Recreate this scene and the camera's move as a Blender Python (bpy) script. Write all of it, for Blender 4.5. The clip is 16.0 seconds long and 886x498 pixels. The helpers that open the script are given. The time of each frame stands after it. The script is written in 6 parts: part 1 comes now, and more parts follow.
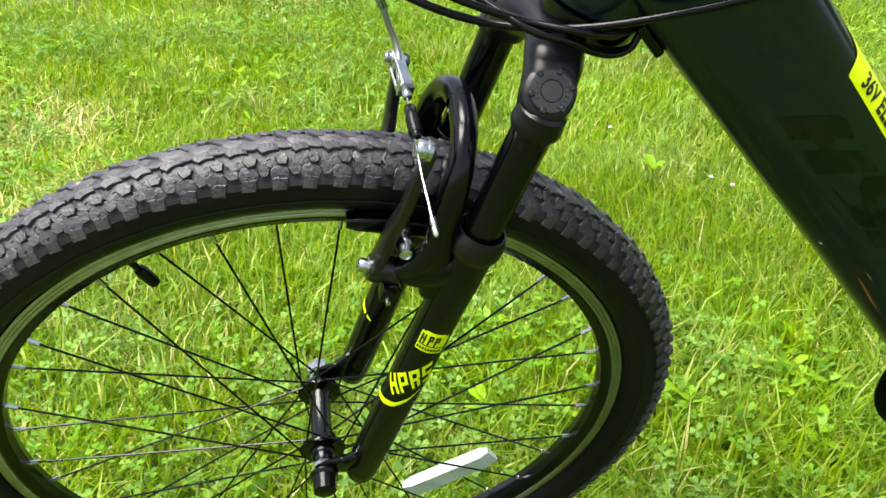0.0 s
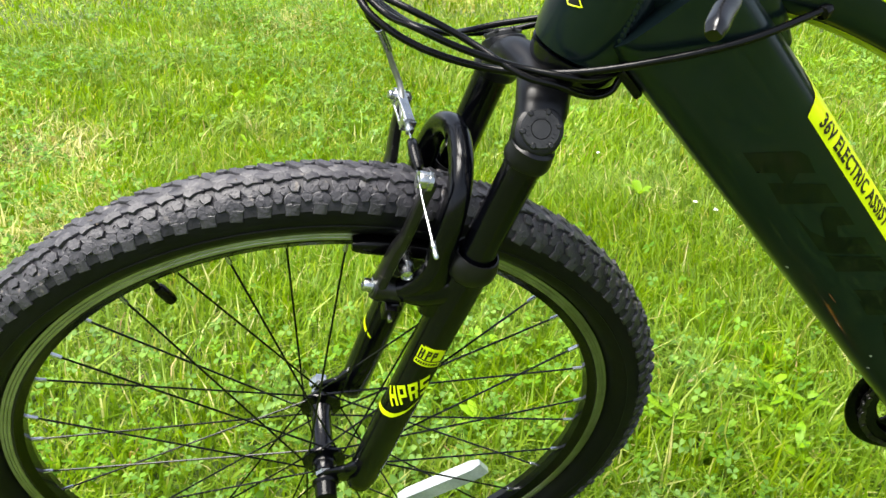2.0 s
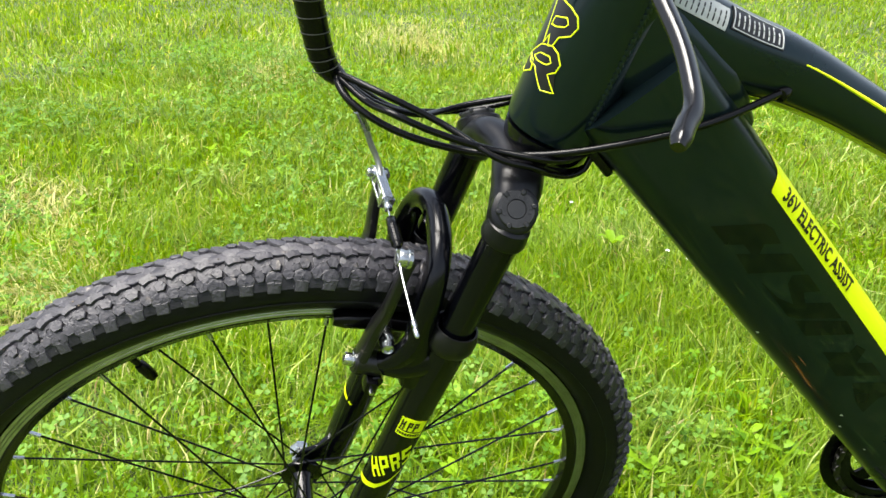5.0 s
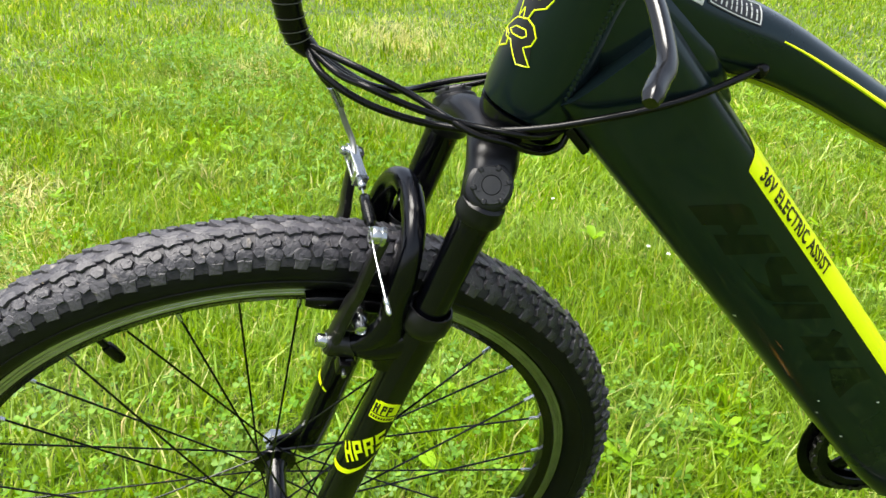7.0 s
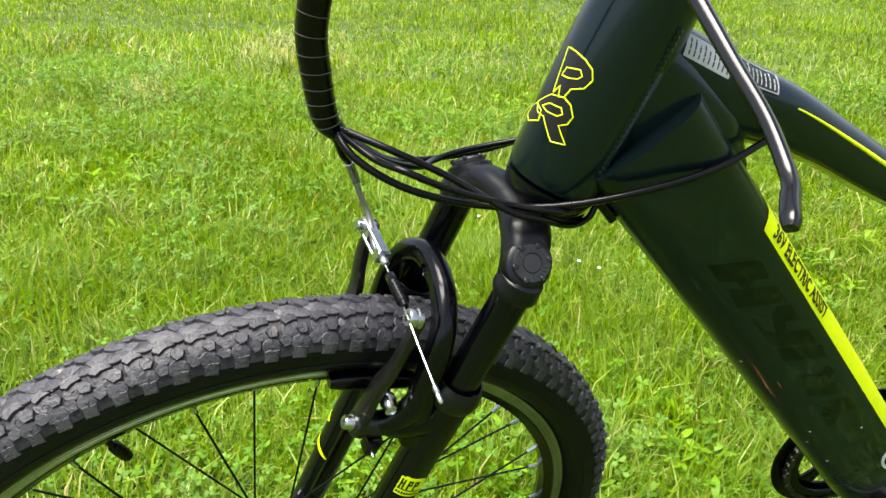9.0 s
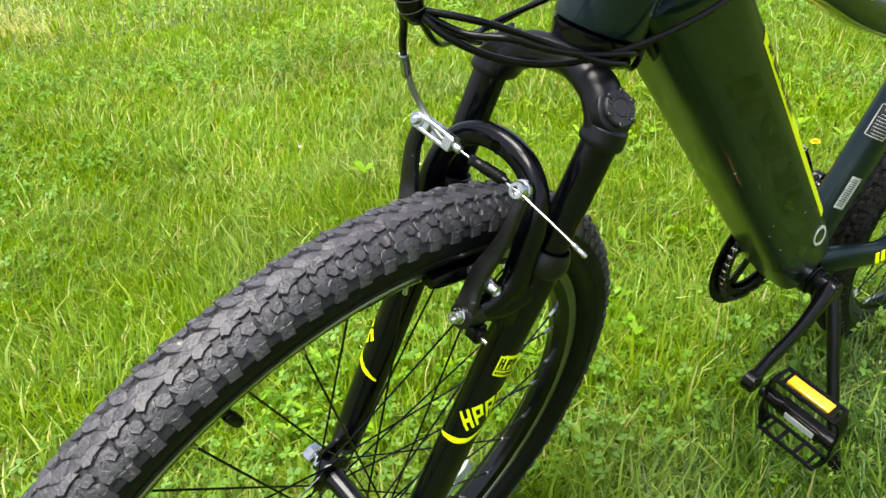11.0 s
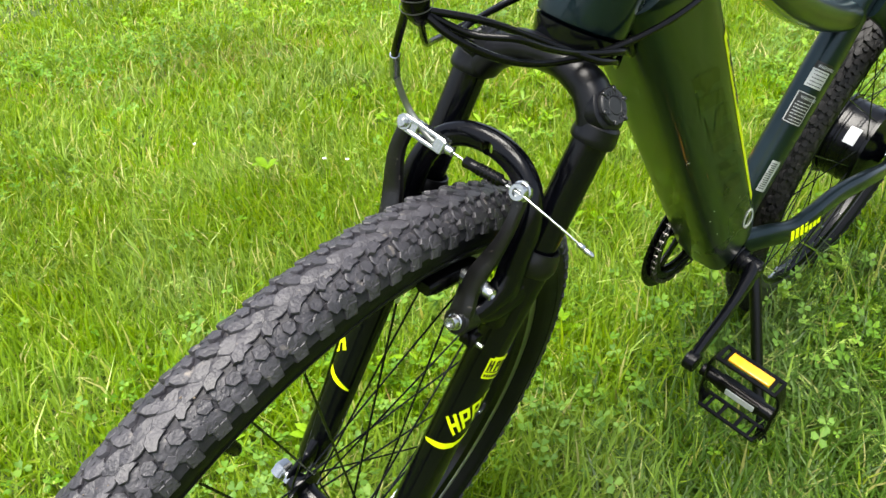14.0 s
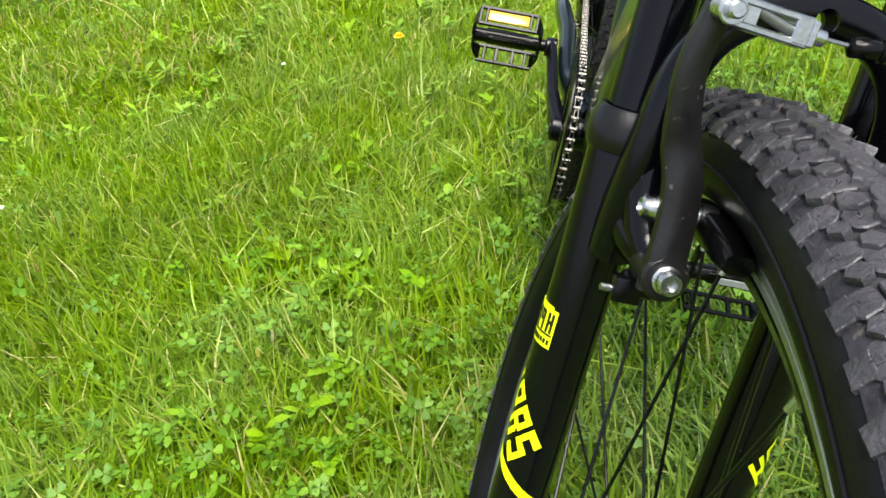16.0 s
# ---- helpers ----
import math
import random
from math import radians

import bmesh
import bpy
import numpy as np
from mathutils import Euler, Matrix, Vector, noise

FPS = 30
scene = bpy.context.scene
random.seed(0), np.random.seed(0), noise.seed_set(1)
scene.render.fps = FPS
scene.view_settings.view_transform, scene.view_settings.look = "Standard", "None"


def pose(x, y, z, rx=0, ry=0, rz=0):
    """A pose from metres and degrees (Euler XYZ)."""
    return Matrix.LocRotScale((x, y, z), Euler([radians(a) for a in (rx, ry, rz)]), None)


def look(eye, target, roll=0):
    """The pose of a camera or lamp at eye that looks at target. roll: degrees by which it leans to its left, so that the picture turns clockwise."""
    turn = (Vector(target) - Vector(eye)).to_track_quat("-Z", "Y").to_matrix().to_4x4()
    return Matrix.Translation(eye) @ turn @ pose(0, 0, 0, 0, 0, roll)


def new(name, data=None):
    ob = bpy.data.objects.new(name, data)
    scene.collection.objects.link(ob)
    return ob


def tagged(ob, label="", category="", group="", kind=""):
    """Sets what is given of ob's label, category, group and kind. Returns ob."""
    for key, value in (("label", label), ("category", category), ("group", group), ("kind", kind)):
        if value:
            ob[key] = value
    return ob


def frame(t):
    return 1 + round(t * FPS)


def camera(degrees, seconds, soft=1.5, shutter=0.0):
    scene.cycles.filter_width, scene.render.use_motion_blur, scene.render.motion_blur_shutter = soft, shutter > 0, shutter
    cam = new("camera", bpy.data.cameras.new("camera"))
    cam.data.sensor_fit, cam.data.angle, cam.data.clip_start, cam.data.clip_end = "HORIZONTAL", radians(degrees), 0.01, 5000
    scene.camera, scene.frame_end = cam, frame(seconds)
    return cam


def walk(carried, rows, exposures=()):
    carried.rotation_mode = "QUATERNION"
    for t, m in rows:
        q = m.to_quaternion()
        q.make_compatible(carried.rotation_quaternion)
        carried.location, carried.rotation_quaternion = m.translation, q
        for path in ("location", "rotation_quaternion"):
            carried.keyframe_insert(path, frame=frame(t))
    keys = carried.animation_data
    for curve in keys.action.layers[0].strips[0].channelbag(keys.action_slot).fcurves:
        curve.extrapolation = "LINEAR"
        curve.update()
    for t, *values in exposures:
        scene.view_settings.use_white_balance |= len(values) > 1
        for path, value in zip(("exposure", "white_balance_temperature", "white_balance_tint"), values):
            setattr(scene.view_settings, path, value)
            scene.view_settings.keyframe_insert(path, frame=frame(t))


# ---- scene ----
EXPOSURE, SKY, SUN = 1.6, 0.09, 3.3
GRASS_NEAR, GRASS_MID, GRASS_FAR = 108000, 150000, 180000
LEVER = [(0.174, -0.249, 0.549), (0.176, -0.245, 0.551), (0.181, -0.236, 0.553), (0.186, -0.228, 0.555), (0.1885, -0.217, 0.559), (0.188, -0.196, 0.570), (0.183, -0.170, 0.583), (0.180, -0.152, 0.592)]
cam = camera(57.09, 16.0)
PATH = [
    (0, (-0.0007, -0.6114, 0.8421), (0.1598, 0.2520, 0.3637), 0.39),
    (0.5, (-0.0200, -0.6643, 0.8542), (0.1525, 0.1990, 0.3798), -0.84),
    (1, (-0.0287, -0.6783, 0.8533), (0.1442, 0.1878, 0.3842), 0.03),
    (1.5, (-0.0294, -0.6699, 0.8586), (0.1433, 0.2001, 0.3967), 1.23),
    (2, (-0.0154, -0.6551, 0.8669), (0.1594, 0.2181, 0.4120), 1.09),
    (2.5, (-0.0269, -0.6434, 0.8750), (0.1494, 0.2369, 0.4346), 0.85),
    (3, (-0.0240, -0.6453, 0.8883), (0.1596, 0.2434, 0.4681), 0.51),
    (3.5, (-0.0196, -0.6436, 0.8854), (0.1760, 0.2462, 0.4730), 1.26),
    (4, (-0.0174, -0.6446, 0.8967), (0.1801, 0.2457, 0.4863), 0.91),
    (4.2, (-0.0203, -0.6502, 0.8997), (0.1779, 0.2406, 0.4906), 0.80),
    (6.5, (-0.0122, -0.6574, 0.8771), (0.2158, 0.2279, 0.4718), 1.70),
    (7, (-0.0111, -0.6549, 0.8752), (0.2167, 0.2304, 0.4699), 1.74),
    (7.5, (-0.0143, -0.6540, 0.8754), (0.2132, 0.2318, 0.4709), 1.73),
    (8, (-0.0256, -0.6491, 0.8821), (0.2036, 0.2367, 0.4786), 1.75),
    (8.2, (-0.0350, -0.6476, 0.8908), (0.1953, 0.2379, 0.4872), 1.95),
    (10.3, (-0.2734, -0.4646, 0.9295), (0.3148, 0.2155, 0.4919), -1.96),
    (10.5, (-0.2988, -0.4562, 0.9201), (0.2803, 0.2171, 0.4605), -3.37),
    (11, (-0.3057, -0.4782, 0.8885), (0.2699, 0.1835, 0.4081), -4.92),
    (11.5, (-0.3380, -0.4521, 0.9026), (0.2616, 0.1873, 0.4213), -7.17),
    (12, (-0.3549, -0.4292, 0.8969), (0.2942, 0.1511, 0.4051), -7.21),
    (12.5, (-0.3572, -0.4217, 0.8942), (0.3036, 0.1408, 0.3973), -7.09),
    (13, (-0.3665, -0.4269, 0.8975), (0.2975, 0.1299, 0.3985), -6.98),
    (13.5, (-0.3695, -0.4257, 0.8962), (0.2990, 0.1262, 0.3977), -5.94),
    (14, (-0.3482, -0.4017, 0.8968), (0.3217, 0.1452, 0.3947), -2.90),
    (14.5, (-0.2878, -0.3095, 0.9098), (0.3831, 0.2341, 0.4054), -2.15),
    (14.6, (-0.2888, -0.2784, 0.9057), (0.3837, 0.2637, 0.4018), -2.21),
    (15, (-0.3364, -0.1014, 0.8724), (0.4361, 0.3089, 0.3877), -3.34),
    (15.2, (-0.3472, -0.0435, 0.8557), (0.4671, 0.2655, 0.3644), -4.38),
    (15.5, (-0.3223, -0.0053, 0.8389), (0.5082, 0.1975, 0.3200), -4.35),
    (15.8, (-0.2877, 0.0359, 0.8197), (0.5252, 0.1685, 0.2525), -5.61),
    (16, (-0.2390, 0.0565, 0.7998), (0.5679, 0.1416, 0.2152), -6.90),
]
walk(cam, [(t, look(eye, target, roll)) for t, eye, target, roll in PATH],
     [(0.0, EXPOSURE + 0.19), (4.0, EXPOSURE + 0.17), (8.0, EXPOSURE + 0.08), (10.5, EXPOSURE + 0.03), (14.0, EXPOSURE + 0.03), (15.0, EXPOSURE + 0.01), (15.5, EXPOSURE - 0.01), (16.0, EXPOSURE - 0.08)])

# ---- daylight: a bright overcast sky with a broad soft sun ----
world = bpy.data.worlds.new("world")
scene.world = world
world.use_nodes = True
wn = world.node_tree.nodes
sky = wn.new("ShaderNodeTexSky")
sky.sky_type = "NISHITA"
sky.sun_disc = False
sky.sun_elevation, sky.sun_rotation = radians(73), radians(256)
sky.air_density, sky.dust_density, sky.ozone_density = 1.0, 3.0, 0.6
grey = wn.new("ShaderNodeHueSaturation")
grey.inputs["Saturation"].default_value = 0.60
world.node_tree.links.new(sky.outputs[0], grey.inputs["Color"])
world.node_tree.links.new(grey.outputs[0], wn["Background"].inputs["Color"])
wn["Background"].inputs["Strength"].default_value = SKY
sun = new("sun", bpy.data.lights.new("sun", "SUN"))
sun.data.energy, sun.data.angle, sun.data.color = SUN, radians(44), (1.0, 0.96, 0.88)
sun.matrix_basis = look((0, 0, 0), (0.28, 0.07, -0.957))
sun.location = (-2.8, -0.7, 9.6)

# ---- materials ----


def shader(name, dark, light, rough, metal=0.0, scale=30.0, bump=0.0, fine=200.0, coat=0.0, spec=0.5, spots=None, spot_size=60.0, spot_amount=0.62):
    """A principled surface: two tones mixed at two scales, uneven gloss, fine relief, and specks of dust or wear."""
    m = bpy.data.materials.new(name)
    m.use_nodes = True
    n, l = m.node_tree.nodes, m.node_tree.links
    b = n["Principled BSDF"]
    tc = n.new("ShaderNodeTexCoord")
    big, small = n.new("ShaderNodeTexNoise"), n.new("ShaderNodeTexNoise")
    big.inputs["Scale"].default_value, small.inputs["Scale"].default_value = scale, fine
    big.inputs["Detail"].default_value, small.inputs["Detail"].default_value = 6, 4
    for t in (big, small):
        l.new(tc.outputs["Object"], t.inputs["Vector"])
    add = n.new("ShaderNodeMath")
    add.operation = "MULTIPLY_ADD"
    l.new(small.outputs["Fac"], add.inputs[0])
    add.inputs[1].default_value = 0.45
    l.new(big.outputs["Fac"], add.inputs[2])
    ramp = n.new("ShaderNodeValToRGB")
    ramp.color_ramp.elements[0].position, ramp.color_ramp.elements[1].position = 0.5, 0.95
    ramp.color_ramp.elements[0].color, ramp.color_ramp.elements[1].color = (*dark, 1), (*light, 1)
    l.new(add.outputs[0], ramp.inputs[0])
    colour = ramp.outputs[0]
    if spots:
        sp = n.new("ShaderNodeTexNoise")
        sp.inputs["Scale"].default_value, sp.inputs["Detail"].default_value = spot_size, 8
        l.new(tc.outputs["Object"], sp.inputs["Vector"])
        cut = n.new("ShaderNodeMapRange")
        cut.inputs["From Min"].default_value, cut.inputs["From Max"].default_value = spot_amount, spot_amount + 0.12
        l.new(sp.outputs["Fac"], cut.inputs["Value"])
        mix = n.new("ShaderNodeMix")
        mix.data_type = "RGBA"
        l.new(cut.outputs[0], mix.inputs["Factor"])
        l.new(colour, mix.inputs["A"])
        mix.inputs["B"].default_value = (*spots, 1)
        colour = mix.outputs["Result"]
    l.new(colour, b.inputs["Base Color"])
    mr = n.new("ShaderNodeMapRange")
    mr.inputs["To Min"].default_value, mr.inputs["To Max"].default_value = rough * 0.75, min(1.0, rough * 1.3)
    l.new(big.outputs["Fac"], mr.inputs["Value"])
    l.new(mr.outputs[0], b.inputs["Roughness"])
    b.inputs["Metallic"].default_value = metal
    b.inputs["Specular IOR Level"].default_value = spec
    b.inputs["Coat Weight"].default_value, b.inputs["Coat Roughness"].default_value = coat, 0.05
    if bump:
        bp = n.new("ShaderNodeBump")
        bp.inputs["Strength"].default_value, bp.inputs["Distance"].default_value = bump, 0.001
        l.new(small.outputs["Fac"], bp.inputs["Height"])
        l.new(bp.outputs[0], b.inputs["Normal"])
    return m


def dusty_edges(m, dust):
    """Pale dust on the raised edges of a surface."""
    n, l = m.node_tree.nodes, m.node_tree.links
    b = n["Principled BSDF"]
    geo, cut, nz, mul, mix = n.new("ShaderNodeNewGeometry"), n.new("ShaderNodeMapRange"), n.new("ShaderNodeTexNoise"), n.new("ShaderNodeMath"), n.new("ShaderNodeMix")
    cut.inputs["From Min"].default_value, cut.inputs["From Max"].default_value = 0.505, 0.58
    l.new(geo.outputs["Pointiness"], cut.inputs["Value"])
    nz.inputs["Scale"].default_value, nz.inputs["Detail"].default_value = 55, 6
    mul.operation = "MULTIPLY"
    l.new(cut.outputs[0], mul.inputs[0])
    l.new(nz.outputs["Fac"], mul.inputs[1])
    mix.data_type = "RGBA"
    old = b.inputs["Base Color"].links[0].from_socket
    l.new(mul.outputs[0], mix.inputs["Factor"])
    l.new(old, mix.inputs["A"])
    mix.inputs["B"].default_value = (*dust, 1)
    l.new(mix.outputs["Result"], b.inputs["Base Color"])
    return m


def leafy(name, tones, sheen=0.5, glow_through=0.45):
    """Leaves: each blade takes its own tone, gloss on top, and lets some light through."""
    m = bpy.data.materials.new(name)
    m.use_nodes = True
    n, l = m.node_tree.nodes, m.node_tree.links
    b, out = n["Principled BSDF"], n["Material Output"]
    geo, ramp = n.new("ShaderNodeNewGeometry"), n.new("ShaderNodeValToRGB")
    l.new(geo.outputs["Random Per Island"], ramp.inputs[0])
    e = ramp.color_ramp.elements
    while len(e) < len(tones):
        e.new(0.5)
    for i, (at, c) in enumerate(tones):
        e[i].position, e[i].color = at, (*c, 1)
    tc, nz, hsv = n.new("ShaderNodeTexCoord"), n.new("ShaderNodeTexNoise"), n.new("ShaderNodeHueSaturation")
    nz.inputs["Scale"].default_value, nz.inputs["Detail"].default_value = 1.6, 5
    l.new(tc.outputs["Object"], nz.inputs["Vector"])
    mr = n.new("ShaderNodeMapRange")
    mr.inputs["From Min"].default_value, mr.inputs["From Max"].default_value = 0.3, 0.7
    mr.inputs["To Min"].default_value, mr.inputs["To Max"].default_value = 0.80, 1.22
    l.new(nz.outputs["Fac"], mr.inputs["Value"])
    l.new(mr.outputs[0], hsv.inputs["Value"])
    l.new(ramp.outputs[0], hsv.inputs["Color"])
    blot, sat = n.new("ShaderNodeTexNoise"), n.new("ShaderNodeMapRange")
    blot.inputs["Scale"].default_value, blot.inputs["Detail"].default_value = 3.4, 6
    l.new(tc.outputs["Object"], blot.inputs["Vector"])
    sat.inputs["From Min"].default_value, sat.inputs["From Max"].default_value = 0.35, 0.68
    sat.inputs["To Min"].default_value, sat.inputs["To Max"].default_value = 1.10, 0.90
    l.new(blot.outputs["Fac"], sat.inputs["Value"])
    l.new(sat.outputs[0], hsv.inputs["Saturation"])
    l.new(hsv.outputs[0], b.inputs["Base Color"])
    b.inputs["Roughness"].default_value = sheen
    b.inputs["Specular IOR Level"].default_value = 0.25
    tr, mix = n.new("ShaderNodeBsdfTranslucent"), n.new("ShaderNodeMixShader")
    warm = n.new("ShaderNodeMix")
    warm.data_type, warm.blend_type = "RGBA", "MULTIPLY"
    warm.inputs["Factor"].default_value = 1.0
    l.new(hsv.outputs[0], warm.inputs["A"])
    warm.inputs["B"].default_value = (1.6, 1.5, 0.6, 1)
    l.new(warm.outputs["Result"], tr.inputs["Color"])
    mix.inputs[0].default_value = glow_through
    l.new(b.outputs[0], mix.inputs[1])
    l.new(tr.outputs[0], mix.inputs[2])
    l.new(mix.outputs[0], out.inputs["Surface"])
    return m


GRASS = leafy("grass_blades", [(0.0, (0.090, 0.165, 0.009)), (0.35, (0.138, 0.242, 0.011)), (0.75, (0.188, 0.296, 0.014)), (0.92, (0.25, 0.34, 0.028)), (0.97, (0.38, 0.39, 0.12)), (1.0, (0.48, 0.45, 0.20))])
CLOVER = leafy("clover_leaves", [(0.0, (0.065, 0.150, 0.013)), (0.6, (0.100, 0.210, 0.018)), (1.0, (0.145, 0.265, 0.023))], 0.5, 0.3)
WEED = leafy("weed_leaves", [(0.0, (0.16, 0.30, 0.018)), (1.0, (0.22, 0.36, 0.025))], 0.4, 0.4)
STRAW = leafy("dry_straw", [(0.0, (0.36, 0.34, 0.12)), (0.5, (0.48, 0.46, 0.19)), (1.0, (0.31, 0.37, 0.09))], 0.6, 0.2)
THATCH = leafy("dead_blades", [(0.0, (0.20, 0.13, 0.05)), (0.5, (0.34, 0.25, 0.10)), (1.0, (0.46, 0.38, 0.17))], 0.7, 0.15)
PALE_BLADE = leafy("pale_blades", [(0.0, (0.17, 0.29, 0.035)), (0.5, (0.25, 0.37, 0.06)), (1.0, (0.35, 0.44, 0.11))], 0.35, 0.3)
# tall lush blades, with the bicycle's soft shade mixed into their green
SHADED_TALL_BLADE = leafy("shaded_tall_blades", [(0.0, (0.028, 0.066, 0.006)), (0.6, (0.055, 0.115, 0.011)), (0.9, (0.095, 0.165, 0.018)), (1.0, (0.24, 0.24, 0.08))], 0.4, 0.25)
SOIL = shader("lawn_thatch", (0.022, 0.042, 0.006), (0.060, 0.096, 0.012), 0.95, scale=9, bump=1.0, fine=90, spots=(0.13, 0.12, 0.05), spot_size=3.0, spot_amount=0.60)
PAINT = shader("gloss_black_paint", (0.0008, 0.0010, 0.0016), (0.0016, 0.0019, 0.0030), 0.15, scale=8, bump=0.015, fine=600, spots=(0.10, 0.10, 0.09), spot_size=420, spot_amount=0.75, spec=0.36)
METALLIC = shader("dark_teal_metallic_paint", (0.0084, 0.0190, 0.0222), (0.0130, 0.0262, 0.0305), 0.29, metal=0.75, scale=9, bump=0.02, fine=1500, coat=0.40, spots=(0.09, 0.09, 0.08), spot_size=380, spot_amount=0.77, spec=0.2)
SATIN = shader("satin_black_metal", (0.0009, 0.0010, 0.0016), (0.0020, 0.0022, 0.0034), 0.22, scale=25, bump=0.04, fine=500, spec=0.30, spots=(0.09, 0.085, 0.07), spot_size=340, spot_amount=0.73)
FORK = shader("fork_black_enamel", (0.0008, 0.0009, 0.0016), (0.0015, 0.0017, 0.0030), 0.17, scale=16, bump=0.03, fine=420, spots=(0.12, 0.11, 0.09), spot_size=300, spot_amount=0.73, spec=0.28)
PLASTIC = shader("black_moulded_plastic", (0.0010, 0.0010, 0.0012), (0.0022, 0.0022, 0.0024), 0.20, scale=40, bump=0.03, fine=900, spots=(0.09, 0.085, 0.07), spot_size=200, spot_amount=0.71, spec=0.22)
RUBBER = dusty_edges(shader("dusty_black_rubber", (0.0165, 0.0158, 0.0198), (0.044, 0.0421, 0.0500), 0.48, scale=60, bump=0.9, fine=420, spots=(0.17, 0.150, 0.13), spot_size=110, spot_amount=0.645, spec=0.55), (0.095, 0.092, 0.098))
MUD = shader("dried_brown_mud", (0.07, 0.055, 0.040), (0.17, 0.135, 0.10), 0.9, scale=200, bump=0.6, fine=900)
# tread rubber with the shade of its crevices put into a darker colour
GROOVE_SHADE = shader("groove_shade_rubber", (0.0085, 0.0083, 0.0108), (0.025, 0.0241, 0.0298), 0.50, scale=60, bump=0.6, fine=420, spots=(0.13, 0.115, 0.09), spot_size=120, spot_amount=0.66, spec=0.3)
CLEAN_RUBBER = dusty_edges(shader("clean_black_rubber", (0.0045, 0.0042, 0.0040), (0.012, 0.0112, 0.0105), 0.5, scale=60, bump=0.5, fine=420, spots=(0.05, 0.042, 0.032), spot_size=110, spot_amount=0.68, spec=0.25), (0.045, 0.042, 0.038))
GREY_RIM = shader("dark_grey_rim", (0.030, 0.032, 0.034), (0.055, 0.058, 0.060), 0.35, scale=40, bump=0.05, fine=500, spec=0.4)
SIDEWALL = shader("black_tyre_sidewall", (0.0018, 0.0019, 0.0026), (0.0042, 0.0043, 0.0056), 0.42, scale=30, bump=0.2, fine=500, spots=(0.05, 0.045, 0.038), spot_size=160, spot_amount=0.70, spec=0.20)
ALLOY = shader("brushed_alloy", (0.33, 0.34, 0.31), (0.47, 0.48, 0.44), 0.34, metal=1.0, scale=60, bump=0.15, fine=900)
ZINC = shader("bright_zinc_plate", (0.40, 0.42, 0.42), (0.58, 0.60, 0.60), 0.24, metal=1.0, scale=90, bump=0.08, fine=500, spots=(0.20, 0.19, 0.17), spot_size=260, spot_amount=0.68)
NEON = shader("neon_yellow_print", (0.70, 0.86, 0.004), (0.78, 0.92, 0.006), 0.30, scale=30, bump=0.02, fine=500)
LIME = shader("lime_green_paint", (0.34, 0.44, 0.006), (0.40, 0.50, 0.008), 0.25, scale=12, coat=0.5, fine=500)
INK = shader("black_print", (0.004, 0.004, 0.004), (0.007, 0.007, 0.007), 0.30, scale=30, fine=500)
SHADE_INK = shader("black_decal_under_clear_coat", (0.0034, 0.0074, 0.0086), (0.0054, 0.0108, 0.0124), 0.29, metal=0.75, scale=20, fine=500, spec=0.10, coat=0.40)
PAPER = shader("white_label_film", (0.68, 0.70, 0.70), (0.78, 0.79, 0.78), 0.40, scale=40, fine=400)
GREYINK = shader("grey_white_print", (0.52, 0.54, 0.53), (0.62, 0.63, 0.62), 0.45, scale=50, fine=400)
AMBER = shader("amber_reflector", (0.85, 0.36, 0.01), (0.92, 0.46, 0.015), 0.16, scale=50, bump=0.6, fine=500, coat=0.8)
CLEAR = shader("clear_white_reflector", (0.38, 0.42, 0.42), (0.62, 0.66, 0.66), 0.22, scale=35, bump=0.9, fine=300, coat=0.6)
CHAIN = shader("oily_steel_chain", (0.05, 0.047, 0.042), (0.20, 0.19, 0.175), 0.35, metal=1.0, scale=260, bump=0.2, fine=500)
PETAL = shader("dandelion_yellow", (0.85, 0.52, 0.005), (0.95, 0.66, 0.01), 0.6, scale=80, fine=300)
WHITE_PETAL = shader("white_clover_flower", (0.66, 0.66, 0.60), (0.82, 0.82, 0.78), 0.7, scale=90, fine=300)
WRAP_GREY = shader("grey_wrap_edge", (0.035, 0.035, 0.036), (0.07, 0.07, 0.07), 0.5, scale=70, fine=400)
CAP_GREY = shader("dark_grey_cap_plastic", (0.010, 0.0105, 0.012), (0.017, 0.018, 0.020), 0.45, scale=60, bump=0.05, fine=700, spec=0.35)
ARM_BLACK = shader("worn_satin_arm", (0.0025, 0.0025, 0.0029), (0.0064, 0.0062, 0.0065), 0.31, scale=70, bump=0.12, fine=420, spots=(0.09, 0.08, 0.065), spot_size=210, spot_amount=0.66, spec=0.42)
CROWN = shader("satin_crown_enamel", (0.0010, 0.0011, 0.0018), (0.0020, 0.0022, 0.0034), 0.34, scale=30, bump=0.05, fine=420, spots=(0.10, 0.09, 0.075), spot_size=300, spot_amount=0.73, spec=0.34)
SEAL_RUBBER = shader("black_seal_rubber", (0.0025, 0.0025, 0.0028), (0.005, 0.005, 0.0054), 0.30, scale=60, bump=0.08, fine=600, spec=0.35)
CABLE_GREY = shader("grey_brake_pipe", (0.20, 0.21, 0.20), (0.30, 0.31, 0.29), 0.36, metal=0.7, scale=40, fine=400)

# ---- helpers for shapes ----


def part(name, bm, material, parent, label="", at=None, angle=40):
    me = bpy.data.meshes.new(name)
    bm.to_mesh(me)
    bm.free()
    me.shade_smooth()
    me.set_sharp_from_angle(angle=radians(angle))
    me.materials.append(material)
    ob = new(name, me)
    ob.parent = parent
    if at is not None:
        ob.matrix_basis = at
    if label:
        ob["label"] = label
    return ob


